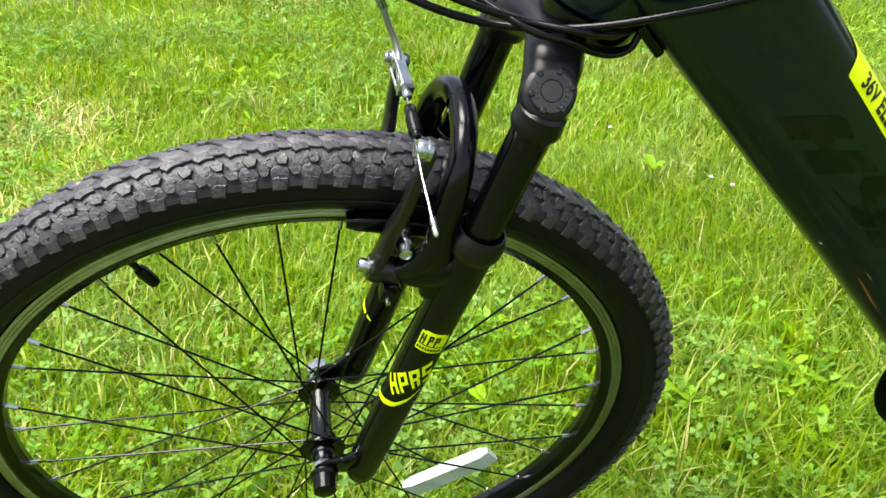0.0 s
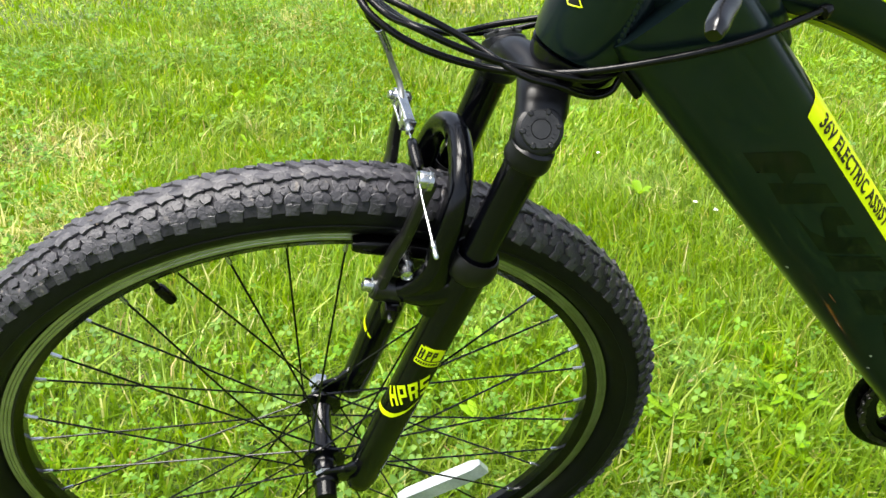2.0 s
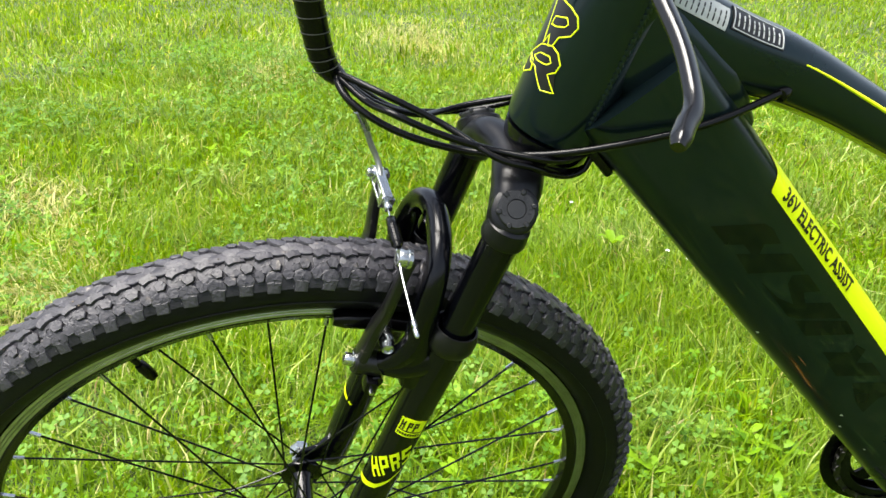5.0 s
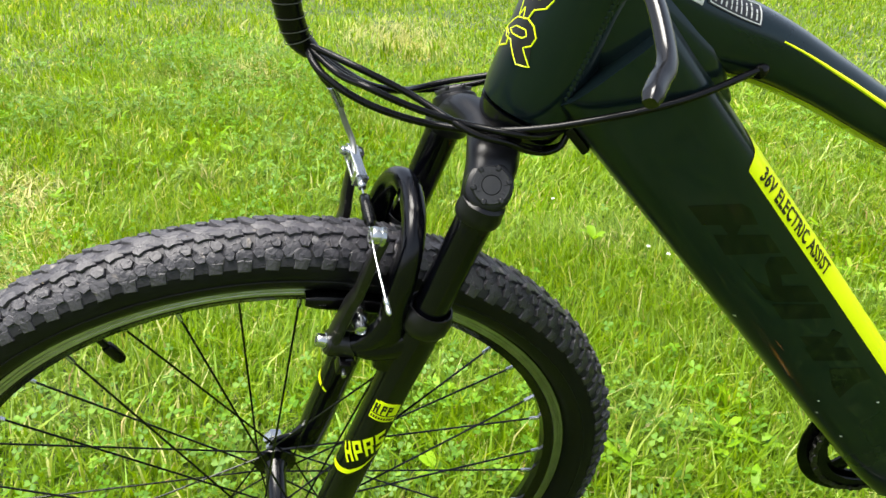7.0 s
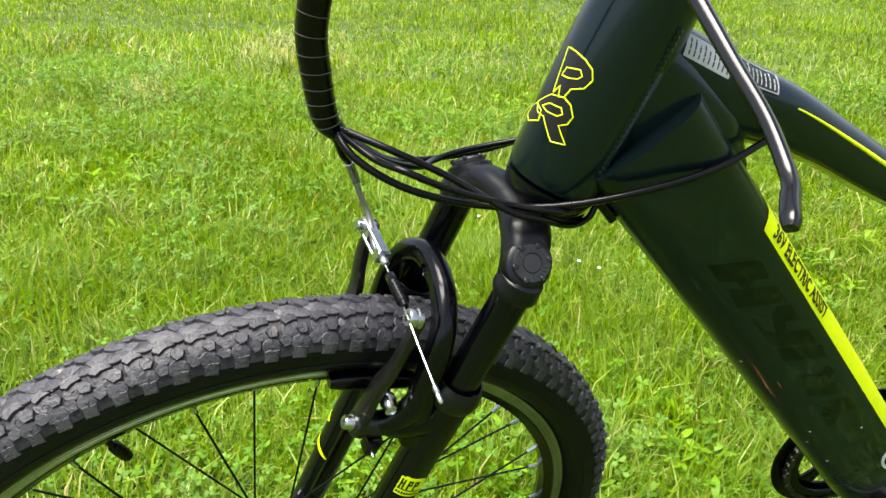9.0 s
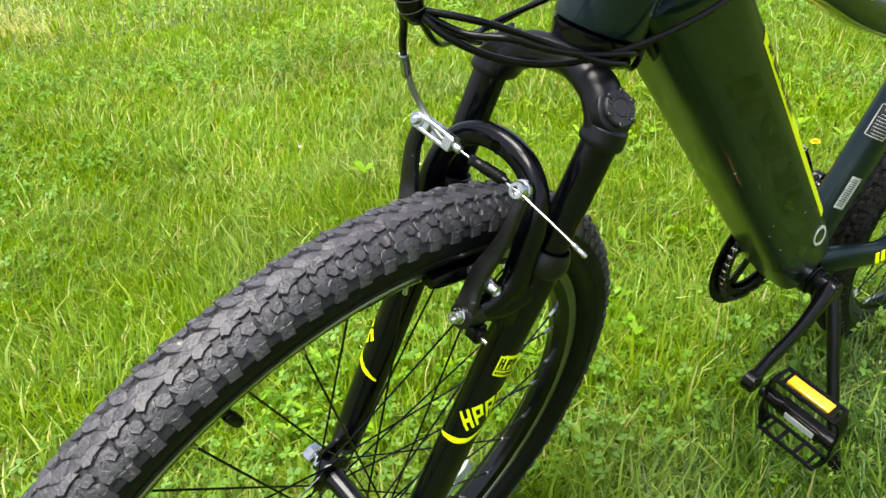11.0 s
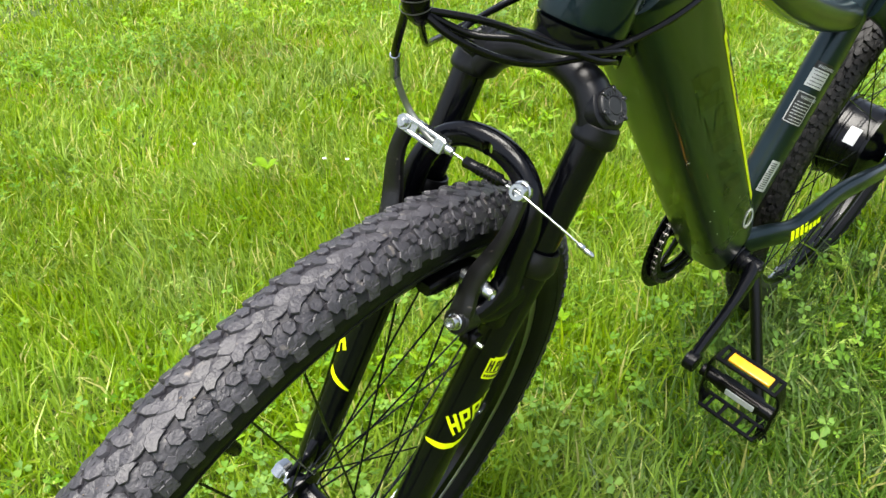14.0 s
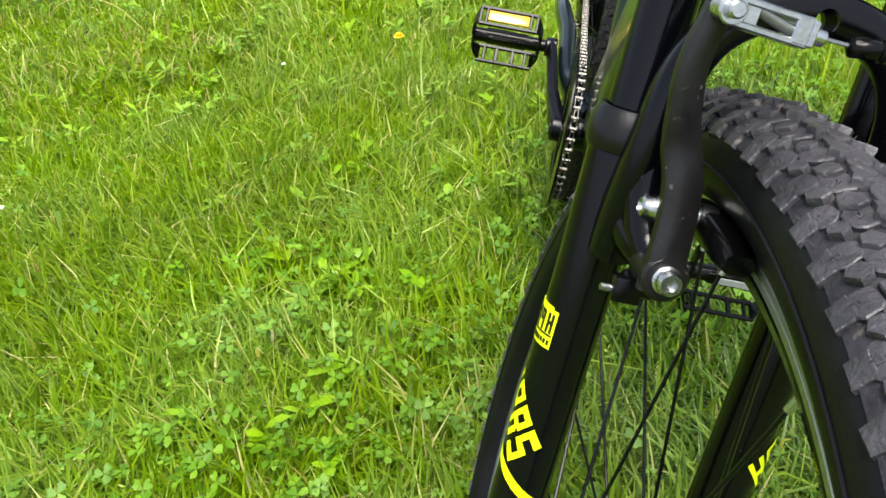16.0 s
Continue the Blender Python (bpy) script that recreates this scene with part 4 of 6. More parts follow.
# ---- front brake ----
brake = None
for y in (-1, 1):
    if y < 0:
        line = [(0.236, 0.040, -0.0435, 0.0105), (0.252, 0.041, -0.0430, 0.0098), (0.268, 0.040, -0.0408, 0.0080), (0.285, 0.040, -0.0412, 0.0078), (0.300, 0.040, -0.0440, 0.0070), (0.318, 0.042, -0.0468, 0.0052), (0.337, 0.043, -0.0470, 0.0046), (0.355, 0.042, -0.0440, 0.0056)]
    else:
        line = [(0.236, 0.040, 0.0440, 0.0105), (0.252, 0.041, 0.0450, 0.0092), (0.268, 0.040, 0.0455, 0.0088), (0.285, 0.040, 0.0478, 0.0090), (0.300, 0.040, 0.0530, 0.0088), (0.316, 0.043, 0.0575, 0.0074), (0.334, 0.046, 0.0602, 0.0066), (0.358, 0.049, 0.0575, 0.0060)]
    bm = bmesh.new()
    sweep(bm, spline([F(*q[:3]) for q in line]), [(0.0052 if q[0] < 0.29 else 0.0045, q[3]) for q in line], 12, side=V, power=3.0)
    rod(bm, F(0.243, 0.022, y * 0.0440), F(0.243, 0.046, y * 0.0440), 0.0108, 20, 0.0015)
    arm = part("brake_arm", bm, ARM_BLACK, bicycle, "black linear-pull brake arm with worn edges", at=ON_FRONT, angle=35)
    brake = brake or arm
    bm = bmesh.new()
    lathe(bm, [(0.0066, 0.0455), (0.0066, 0.0475), (0.0055, 0.0480), (0.0054, 0.0530), (0.0047, 0.0540), (0.0028, 0.0540), (0.0026, 0.0512)], S * 0.243 + Vector((0, y * 0.044, 0)), V, 20)
    part("pivot_bolt", bm, ZINC, arm, "bright zinc hex pivot bolt")
    bm = bmesh.new()
    rod(bm, F(0.232, 0.024, y * 0.056), F(0.232, 0.024, y * 0.040), 0.0062, 12, 0.001)
    box(bm, (0.010, 0.012, 0.014), basis(F(0.230, 0.028, y * 0.054), V, S), 0.0015)
    part("spring_box", bm, PLASTIC, arm)
    bm = bmesh.new()
    rod(bm, F(0.229, 0.028, y * 0.058), F(0.229, 0.028, y * 0.066), 0.0018, 8)
    part("spring_screw", bm, ZINC, arm)
    bm = bmesh.new()
    far = 0.002 if y < 0 else 0.006
    lathe(bm, [(0.0042, 0.0240), (0.0066, 0.0245), (0.0066, 0.0320), (0.0045, 0.0325), (0.0040, 0.0400), (0.0064, 0.0405), (0.0068, 0.0440 + far), (0.0052, 0.0465 + far), (0.0050, 0.0520 + far), (0.0036, 0.0528 + far), (0.0028, 0.0510 + far)], S * 0.2695 + V * 0.0275, (0, y, 0), 16)
    part("pad_bolt", bm, ZINC, arm, "bright zinc brake pad bolt and washers")
    # brake shoe curving along the rim
    bm = bmesh.new()
    at = S * 0.276 + V * 0.022 + BRAKE
    mid_a = math.atan2(at.z, at.x)
    shoe = [Vector((0.2990 * math.cos(mid_a + q), y * 0.0215 + 0.003, 0.2990 * math.sin(mid_a + q))) - BRAKE for q in np.linspace(-0.085, 0.155, 9)]
    sweep(bm, shoe, [(0.0062, 0.0045), (0.0075, 0.0065), (0.0078, 0.0070), (0.0080, 0.0072), (0.0080, 0.0072), (0.0080, 0.0072), (0.0078, 0.0070), (0.0075, 0.0066), (0.0062, 0.0045)], 14, side=(0, 1, 0), power=4)
    part("brake_pad", bm, PLASTIC, arm, "black rubber brake pad against the rim")
    if y < 0:
        bm = bmesh.new()
        lathe(bm, [(0.0078, 0.0), (0.0078, 0.0030), (0.0066, 0.0034), (0.0066, 0.0090), (0.0058, 0.0100), (0.0034, 0.0100), (0.0032, 0.0070)], F(0.3553, 0.0430, -0.0442), V, 18)
        part("cable_bolt", bm, ZINC, arm, "bright cable clamp bolt")
# noodle link, noodle, boot and bare cable
link_end, link_top = F(0.3540, 0.0510, 0.0215), F(0.3562, 0.0555, 0.0562)
way = (link_end - link_top).normalized()
m = basis(link_top, way, V)
bm = bmesh.new()
ln = (link_end - link_top).length
for off in (-0.0046, 0.0046):
    box(bm, (ln, 0.0085, 0.0030), m @ Matrix.Translation((ln / 2, 0, off)), 0.0007, 1)
box(bm, (0.0026, 0.0114, 0.0104), m @ Matrix.Translation((ln, 0, 0)), 0.0006, 1)
box(bm, (0.0080, 0.0090, 0.0110), m @ Matrix.Translation((ln - 0.004, 0, 0)), 0.0008, 1)
box(bm, (ln * 0.34, 0.0070, 0.0080), m @ Matrix.Translation((ln * 0.17, 0, 0)), 0.0008, 1)
rod(bm, m @ Vector((0, -0.0046, 0)), m @ Vector((0, 0.0046, 0)), 0.0062, 18, 0.0006)
link = part("noodle_link", bm, ZINC, brake, "slotted zinc link holding the brake pipe", angle=25)
bm = bmesh.new()
rod(bm, m @ Vector((0, -0.009, 0)), m @ Vector((0, 0.0085, 0)), 0.0036, 14, 0.0008)
part("link_pin", bm, ZINC, brake)
bm = bmesh.new()
noodle = spline([link_end + way * 0.002, link_end - way * 0.012 + V * 0.0015, F(0.3645, 0.0567, 0.0557), F(0.3776, 0.0678, 0.0635), F(0.3921, 0.0786, 0.0680), F(0.4000, 0.0855, 0.0672)])
sweep(bm, noodle, 0.0024, 10)
part("brake_pipe", bm, CABLE_GREY, brake, "curved grey metal brake pipe")
bm = bmesh.new()
rod(bm, F(0.3854, 0.0734, 0.0684), F(0.4025, 0.0878, 0.0662), 0.0038, 14, 0.0006)
part("ferrule", bm, ZINC, brake, "silver cable ferrule")
bm = bmesh.new()
rod(bm, link_end - way * 0.001, link_end + way * 0.008, 0.0034, 12, 0.0008)
part("pipe_tip", bm, ZINC, brake)
clamp = F(0.3553, 0.0520, -0.0430)
bm = bmesh.new()
tail = spline([link_end, F(0.3535, 0.0505, 0.0), clamp, F(0.3530, 0.0510, -0.0640), F(0.3490, 0.0480, -0.0860), F(0.3446, 0.0448, -0.1060)])
sweep(bm, tail, 0.00085, 7)
part("inner_cable", bm, ZINC, brake, "bare steel brake cable with a crimped end")
bm = bmesh.new()
t1 = Vector(tail[-1])
d = (Vector(tail[-1]) - Vector(tail[-3])).normalized()
lathe(bm, [(0.0013, -0.009), (0.0020, -0.008), (0.0020, -0.004), (0.0014, -0.003), (0.0021, -0.002), (0.0018, 0.004), (0.0010, 0.005)], t1, d, 10)
part("cable_crimp", bm, ZINC, brake)
bm = bmesh.new()
a, b = F(0.3530, 0.0500, 0.0035), F(0.3560, 0.0508, -0.0345)
d = b - a
prof = [(0.0022, 0.0), (0.0042, 0.0015), (0.0042, 0.012)]
for i in range(6):
    q = 0.013 + i * 0.0034
    prof += [(0.0036, q), (0.0048, q + 0.0009), (0.0048, q + 0.0020), (0.0036, q + 0.0028)]
prof += [(0.0030, 0.0345), (0.0024, 0.0375)]
lathe(bm, prof, a, d, 16)
part("cable_boot", bm, PLASTIC, brake, "black ribbed rubber boot on the brake cable", angle=60)
# ---- frame ----
BB, REAR = Vector((0.695, 0, -0.018)), Vector((1.165, 0, 0.012))
DT0, DT1 = Vector((0.2079, -0.004, 0.4998)), Vector((0.6709, -0.004, 0.0128))
DT_DIR = (DT1 - DT0).normalized()
DT_UP = Vector((-DT_DIR.z, 0, DT_DIR.x))
DT_A, DT_B, DT_POW = 0.0400, 0.0485, 4.0
HEAD0 = LEG0 - V2 * 0.030


def skin_point(o, along, e1, r1, e2, r2, ln, ang, off, power=2.0):
    c, s = math.cos(ang), math.sin(ang)
    k1, k2 = math.copysign(abs(c) ** (2 / power), c), math.copysign(abs(s) ** (2 / power), s)
    return o + along * ln + e1 * (r1 + off) * k1 + e2 * (r2 + off) * k2


def skin_patch(bm, surf, l0, l1, a0, a1, thick=0.0005, nl=2, na=6, slant=0.0):
    """A thin film laid on a tube, from l0 to l1 along it and a0 to a1 round it, in degrees; slant shifts it along as it goes round."""
    grids = []
    for off in (0.0002, thick):
        g = []
        for i in range(nl + 1):
            row = []
            for j in range(na + 1):
                t = j / na
                row.append(bm.verts.new(surf(l0 + (l1 - l0) * i / nl + slant * t, radians(a0 + (a1 - a0) * t), off)))
            g.append(row)
        grids.append(g)
    top = grids[1]
    for i in range(nl):
        for j in range(na):
            bm.faces.new((top[i][j], top[i][j + 1], top[i + 1][j + 1], top[i + 1][j]))
    lo = grids[0]
    edge = [(0, j) for j in range(na + 1)] + [(i, na) for i in range(1, nl + 1)] + [(nl, j) for j in range(na - 1, -1, -1)] + [(i, 0) for i in range(nl - 1, 0, -1)]
    for (i0, j0), (i1, j1) in zip(edge, edge[1:] + edge[:1]):
        bm.faces.new((lo[i0][j0], lo[i1][j1], top[i1][j1], top[i0][j0]))
    return bm


def down_tube(ln, ang, off):
    return skin_point(DT0, DT_DIR, Vector((0, 1, 0)), DT_A, DT_UP, DT_B, ln, ang, off, DT_POW)


def lettering(text, size, material, parent, m, name="lettering", label="", depth=0.0004, stretch=1.0, bold=0.0):
    cu = bpy.data.curves.new(name, "FONT")
    cu.body, cu.size, cu.extrude, cu.offset = text, size, depth, bold
    cu.space_character = 1.05
    cu.resolution_u = 2
    tmp = new(name, cu)
    me = bpy.data.meshes.new_from_object(tmp.evaluated_get(bpy.context.evaluated_depsgraph_get()))
    bpy.data.objects.remove(tmp)
    bpy.data.curves.remove(cu)
    me.transform(m @ Matrix.Diagonal((stretch, 1, 1, 1)))
    me.materials.clear()
    me.materials.append(material)
    ob = new(name, me)
    ob.parent = parent
    if label:
        ob["label"] = label
    return ob


bm = bmesh.new()
n = 112
DT_LEN = (DT1 - DT0).length
sweep(bm, [DT0 + DT_DIR * (0.040 + (DT_LEN - 0.040) * i / 12) for i in range(13)], [(DT_A, DT_B)] * 12 + [(DT_A * 0.86, DT_B * 0.92)], n, power=DT_POW)
# rounded nose at the bottom bracket
sweep(bm, [DT1, DT1 + DT_DIR * 0.025, DT1 + DT_DIR * 0.040], [(DT_A * 0.86, DT_B * 0.90), (0.028, 0.030), (0.020, 0.020)], n, power=2.6)
frame_ob = part("frame", bm, METALLIC, bicycle, "dark metallic aluminium bicycle frame with a thick battery down tube", at=ON_FRAME)


def on_frame(name, bm, material, label="", angle=40):
    return part(name, bm, material, frame_ob, label, angle=angle)


bm = bmesh.new()
lathe(bm, [(0.0310, 0.4605), (0.0350, 0.4635), (0.0360, 0.472), (0.0362, 0.560), (0.0350, 0.600), (0.0335, 0.640), (0.0300, 0.643)], HEAD0, S2, 40)
head = on_frame("head_tube", bm, METALLIC, "dark teal metallic head tube")
bm = bmesh.new()
lathe(bm, [(0.0270, 0.4430), (0.0305, 0.4445), (0.0330, 0.4500), (0.0345, 0.4600), (0.0310, 0.4612)], HEAD0, S2, 36)
on_frame("lower_cup", bm, PAINT, "gloss black headset cup")
# gusset web behind the head tube
bm = bmesh.new()
sweep(bm, spline([(0.200, 0, 0.508), (0.222, 0, 0.503), (0.250, 0, 0.488), (0.290, 0, 0.462), (0.322, 0, 0.432)]), [(0.029, 0.036), (0.0315, 0.042), (0.0315, 0.038), (0.031, 0.032), (0.026, 0.018)], 24, power=3.4)
on_frame("gusset", bm, METALLIC)
# top tube, curving down to the seat tube
bm = bmesh.new()
TT = [Vector(p) for p in spline([(0.222, 0, 0.520), (0.300, 0, 0.490), (0.352, 0, 0.475), (0.405, 0, 0.4525), (0.480, 0, 0.4165), (0.600, 0, 0.366), (0.720, 0, 0.330), (0.815, 0, 0.312)], 8)]
TT_X, TT_RY, TT_RU = [0.222, 0.300, 0.352, 0.405, 0.480, 0.600, 0.720, 0.815], [0.026, 0.0265, 0.0245, 0.0225, 0.0205, 0.0195, 0.019, 0.019], [0.034, 0.0295, 0.0250, 0.0215, 0.0195, 0.019, 0.019, 0.019]
sweep(bm, TT, [(float(np.interp(p.x, TT_X, TT_RY)), float(np.interp(p.x, TT_X, TT_RU))) for p in TT], 24, power=2.5)
top_tube = on_frame("top_tube", bm, METALLIC, "curved dark metallic top tube")


def top_skin(x, ang, off):
    """A place on the top tube: x backwards, ang up from its left side."""
    xs = [p.x for p in TT]
    z, z1 = float(np.interp(x, xs, [p.z for p in TT])), float(np.interp(x + 0.004, xs, [p.z for p in TT]))
    along = Vector((0.004, 0, z1 - z)).normalized()
    return skin_point(Vector((x, 0, z)), along, Vector((0, -1, 0)), float(np.interp(x, TT_X, TT_RY)), Vector((-along.z, 0, along.x)), float(np.interp(x, TT_X, TT_RU)), 0.0, ang, off, 2.5)


bm = bmesh.new()
skin_patch(bm, top_skin, 0.325, 0.640, -128, -42, 0.0006, 24, 14)
on_frame("lime_underside", bm, LIME, "lime green band under the top tube", 30)
bm = bmesh.new()
sweep(bm, [top_skin(x, radians(27), 0.0001) for x in np.linspace(0.352, 0.560, 26)], [0.0006, 0.0014, 0.0018, 0.0020, 0.0020], 8)
on_frame("neon_line", bm, NEON, "thin neon yellow line along the top tube")
# seat tube
ST0, ST1 = BB + Vector((0.004, 0, 0.02)), Vector((0.838, 0, 0.372))
ST_DIR = (ST1 - ST0).normalized()
ST_BACK = Vector((ST_DIR.z, 0, -ST_DIR.x))
ST_A, ST_B = 0.0215, 0.0300


def seat_tube(ln, ang, off):
    return skin_point(ST0, ST_DIR, Vector((0, 1, 0)), ST_A, ST_BACK, ST_B, ln, ang, off, 2.3)


bm = bmesh.new()
sweep(bm, [ST0 + ST_DIR * q for q in np.linspace(0, (ST1 - ST0).length, 8)], [(0.026, 0.034), (ST_A, ST_B), (ST_A, ST_B), (ST_A, ST_B), (ST_A, ST_B), (ST_A, ST_B), (0.020, 0.024), (0.019, 0.020)], 24, power=2.3)
on_frame("seat_tube", bm, METALLIC, "dark metallic seat tube with warning labels")
# chain stays and seat stays
for y in (-1, 1):
    bm = bmesh.new()
    sweep(bm, spline([BB + Vector((0.012, y * 0.022, 0.016)), (0.745, y * 0.041, 0.006), (0.800, y * 0.055, 0.002), (0.850, y * 0.061, 0.011), (0.930, y * 0.064, 0.021), (1.010, y * 0.074, 0.025), (1.090, y * 0.078, 0.018), (REAR.x, y * 0.070, REAR.z)]), [(0.014, 0.021), (0.013, 0.019), (0.0125, 0.0175), (0.0125, 0.0175), (0.0125, 0.0165), (0.012, 0.016), (0.010, 0.014), (0.007, 0.013)], 16, power=2.6)
    on_frame("chain_stay", bm, METALLIC, "dark metallic chain stay")
    bm = bmesh.new()
    sweep(bm, spline([(0.828, y * 0.020, 0.335), (0.880, y * 0.040, 0.305), (0.960, y * 0.055, 0.225), (1.070, y * 0.066, 0.110), (REAR.x - 0.010, y * 0.068, REAR.z + 0.020)]), [(0.011, 0.020), (0.011, 0.021), (0.010, 0.019), (0.009, 0.015), (0.006, 0.012)], 16, power=2.6)
    on_frame("seat_stay", bm, METALLIC, "dark seat stay with yellow print")
    bm = bmesh.new()
    plate(bm, [(-0.030, 0.020), (-0.010, 0.034), (0.012, 0.016), (0.014, -0.014), (-0.004, -0.020), (-0.034, -0.008)], 0.005, Matrix.Translation((REAR.x, y * 0.070 + 0.0025, REAR.z)) @ Matrix.Rotation(radians(90), 4, "X"))
    on_frame("dropout", bm, SATIN)
# bottom bracket shell and its cups
bm = bmesh.new()
rod(bm, BB + Vector((0, -0.037, 0)), BB + Vector((0, 0.037, 0)), 0.0225, 28, 0.001)
on_frame("bottom_bracket", bm, PAINT, "black bottom bracket shell")
bm = bmesh.new()
rod(bm, BB + Vector((0, -0.046, 0)), BB + Vector((0, -0.037, 0)), 0.0195, 16, 0.001)
rod(bm, BB + Vector((0, -0.060, 0)), BB + Vector((0, 0.066, 0)), 0.0085, 12)
on_frame("spindle_cup", bm, SATIN)
# cable guide under the head tube
bm = bmesh.new()
box(bm, (0.026, 0.010, 0.007), basis((0.2235, -0.0245, 0.4100), (0.67, 0, -0.74), (0, 1, 0)), 0.002)
on_frame("cable_guide", bm, PLASTIC, "black cable guide under the down tube")
# small cable port on the top tube
bm = bmesh.new()
lathe(bm, [(0.0055, -0.004), (0.0060, 0.0), (0.0052, 0.003), (0.0035, 0.004)], (0.345, -0.0235, 0.4665), (-0.75, -0.62, -0.2), 14)
on_frame("cable_port", bm, PLASTIC, "black rubber cable port")

# decals of the frame
bm = bmesh.new()
l0, l1 = 0.174, 0.552
skin_patch(bm, down_tube, l0, l1, 98, 153, 0.0006, 20, 24)
rows = []
for i in range(29):
    t = i / 28
    a1 = 101 + 30 * t ** 1.5 if t < 0.80 else 101 + 30 * 0.8 ** 1.5 + 30.5 * math.sin((t - 0.80) / 0.20 * math.pi / 2)
    rows.append([bm.verts.new(down_tube(l0 - 0.034 + 0.034 * t, radians(98 + (a1 - 98) * k / 14), 0.0006)) for k in range(15)])
for r0, r1 in zip(rows, rows[1:]):
    for k in range(14):
        bm.faces.new((r0[k], r0[k + 1], r1[k + 1], r1[k]))
strip = on_frame("neon_strip", bm, NEON, "neon yellow strip along the down tube edge")
words = lettering("36V ELECTRIC ASSIST", 0.0150, INK, frame_ob, Matrix.Identity(4), "lettering", "black capital letters reading 36V ELECTRIC ASSIST", 0.0001, 0.86, 0.0003)
bm = bmesh.new()
bm.from_mesh(words.data)
bmesh.ops.triangulate(bm, faces=bm.faces[:])
for cut_length in (0.005, 0.0026):
    bmesh.ops.subdivide_edges(bm, edges=[e for e in bm.edges if e.calc_length() > cut_length], cuts=1)
    bmesh.ops.triangulate(bm, faces=bm.faces[:])
for v in bm.verts:
    v.co = down_tube(l0 + 0.011 + v.co.x, radians(147 - v.co.y / 0.0106 * 25), 0.0011 + v.co.z)
bm.to_mesh(words.data)
bm.free()
# wide dark shapes printed on the side of the down tube


def side_print(poly, off=0.0003, cuts=2):
    """A printed shape on the tube's left side: places (along, up) laid onto its curved face."""
    bm = bmesh.new()
    bm.faces.new([bm.verts.new((x, y, 0)) for x, y in poly])
    bmesh.ops.triangulate(bm, faces=bm.faces[:])
    bmesh.ops.subdivide_edges(bm, edges=bm.edges[:], cuts=cuts, use_grid_fill=True)
    for v in bm.verts:
        k = max(-0.98, min(0.98, v.co.y / DT_B))
        ang = math.asin(math.copysign(abs(k) ** (DT_POW / 2), k))
        v.co = down_tube(v.co.x, math.pi - ang, off)
    bmesh.ops.recalc_face_normals(bm, faces=bm.faces[:])
    return bm


for poly in ([(0.175, -0.012), (0.202, 0.020), (0.211, 0.023), (0.229, 0.021), (0.220, 0.011), (0.199, -0.012)], [(0.208, -0.001), (0.220, 0.011), (0.226, 0.004), (0.222, -0.001)],
             [(0.213, -0.010), (0.244, 0.023), (0.268, 0.023), (0.238, -0.012)],
             [(0.253, -0.008), (0.280, -0.005), (0.295, 0.001), (0.271, 0.007), (0.265, 0.014), (0.274, 0.024), (0.298, 0.024), (0.289, 0.013), (0.301, 0.009), (0.316, 0.025), (0.340, 0.025), (0.313, -0.003), (0.304, -0.008)],
             [(0.313, -0.006), (0.346, 0.027), (0.366, 0.026), (0.336, -0.007)], [(0.366, -0.004), (0.384, 0.014), (0.380, 0.022), (0.392, 0.026), (0.402, 0.012), (0.386, -0.004)],
             [(0.382, -0.006), (0.412, 0.024), (0.434, 0.024), (0.404, -0.007)], [(0.424, 0.000), (0.446, 0.024), (0.466, 0.024), (0.462, 0.010), (0.470, -0.008), (0.452, -0.008)]):
    on_frame("dark_decal", side_print([(x - 0.007, w - 0.004) for x, w in poly], 0.0003, 4), SHADE_INK, "matt black printed shape on the down tube", 60)
# chips of wear
on_frame("scratch", side_print([(0.348, -0.0254), (0.356, -0.0260), (0.366, -0.0256), (0.357, -0.0252)], 0.0005, 3), shader("rusty_scratch", (0.22, 0.07, 0.025), (0.30, 0.11, 0.045), 0.6), "short orange scratch in the paint", 60)
for x, yy in ((0.300, -0.041), (0.470, -0.038), (0.495, 0.012), (0.452, -0.030), (0.520, -0.034)):
    on_frame("paint_chip", side_print([(x, yy), (x + 0.003, yy + 0.0006), (x + 0.0035, yy + 0.002), (x + 0.001, yy + 0.0022)], 0.0004, 1), GREYINK, "small pale chip in the paint", 60)
# oval badge
outer, inner = [[(0.588 + f * 0.0200 * math.cos(math.pi * i / 14), 0.0215 + f * 0.0125 * math.sin(math.pi * i / 14)) for i in range(29)] for f in (1.0, 0.74)]
bm = bmesh.new()
for i in range(28):
    rows = []
    for x, w in (outer[i], inner[i], inner[i + 1], outer[i + 1]):
        ang = math.asin((w / DT_B) ** (DT_POW / 2))
        rows.append(bm.verts.new(down_tube(x, math.pi - ang, 0.0008)))
    bm.faces.new(rows)
bmesh.ops.remove_doubles(bm, verts=bm.verts, dist=1e-5)
bmesh.ops.recalc_face_normals(bm, faces=bm.faces[:])
bmesh.ops.solidify(bm, geom=bm.faces[:], thickness=0.0005)
on_frame("oval_badge", bm, GREYINK, "grey oval ring sticker", 20)
# labels on the seat tube


def seat_label(l0, l1, a0, a1, film, name, label):
    bm = bmesh.new()
    skin_patch(bm, seat_tube, l0, l1, a0, a1, 0.0006, 2, 8)
    ob = on_frame(name, bm, film, label, 30)
    return ob


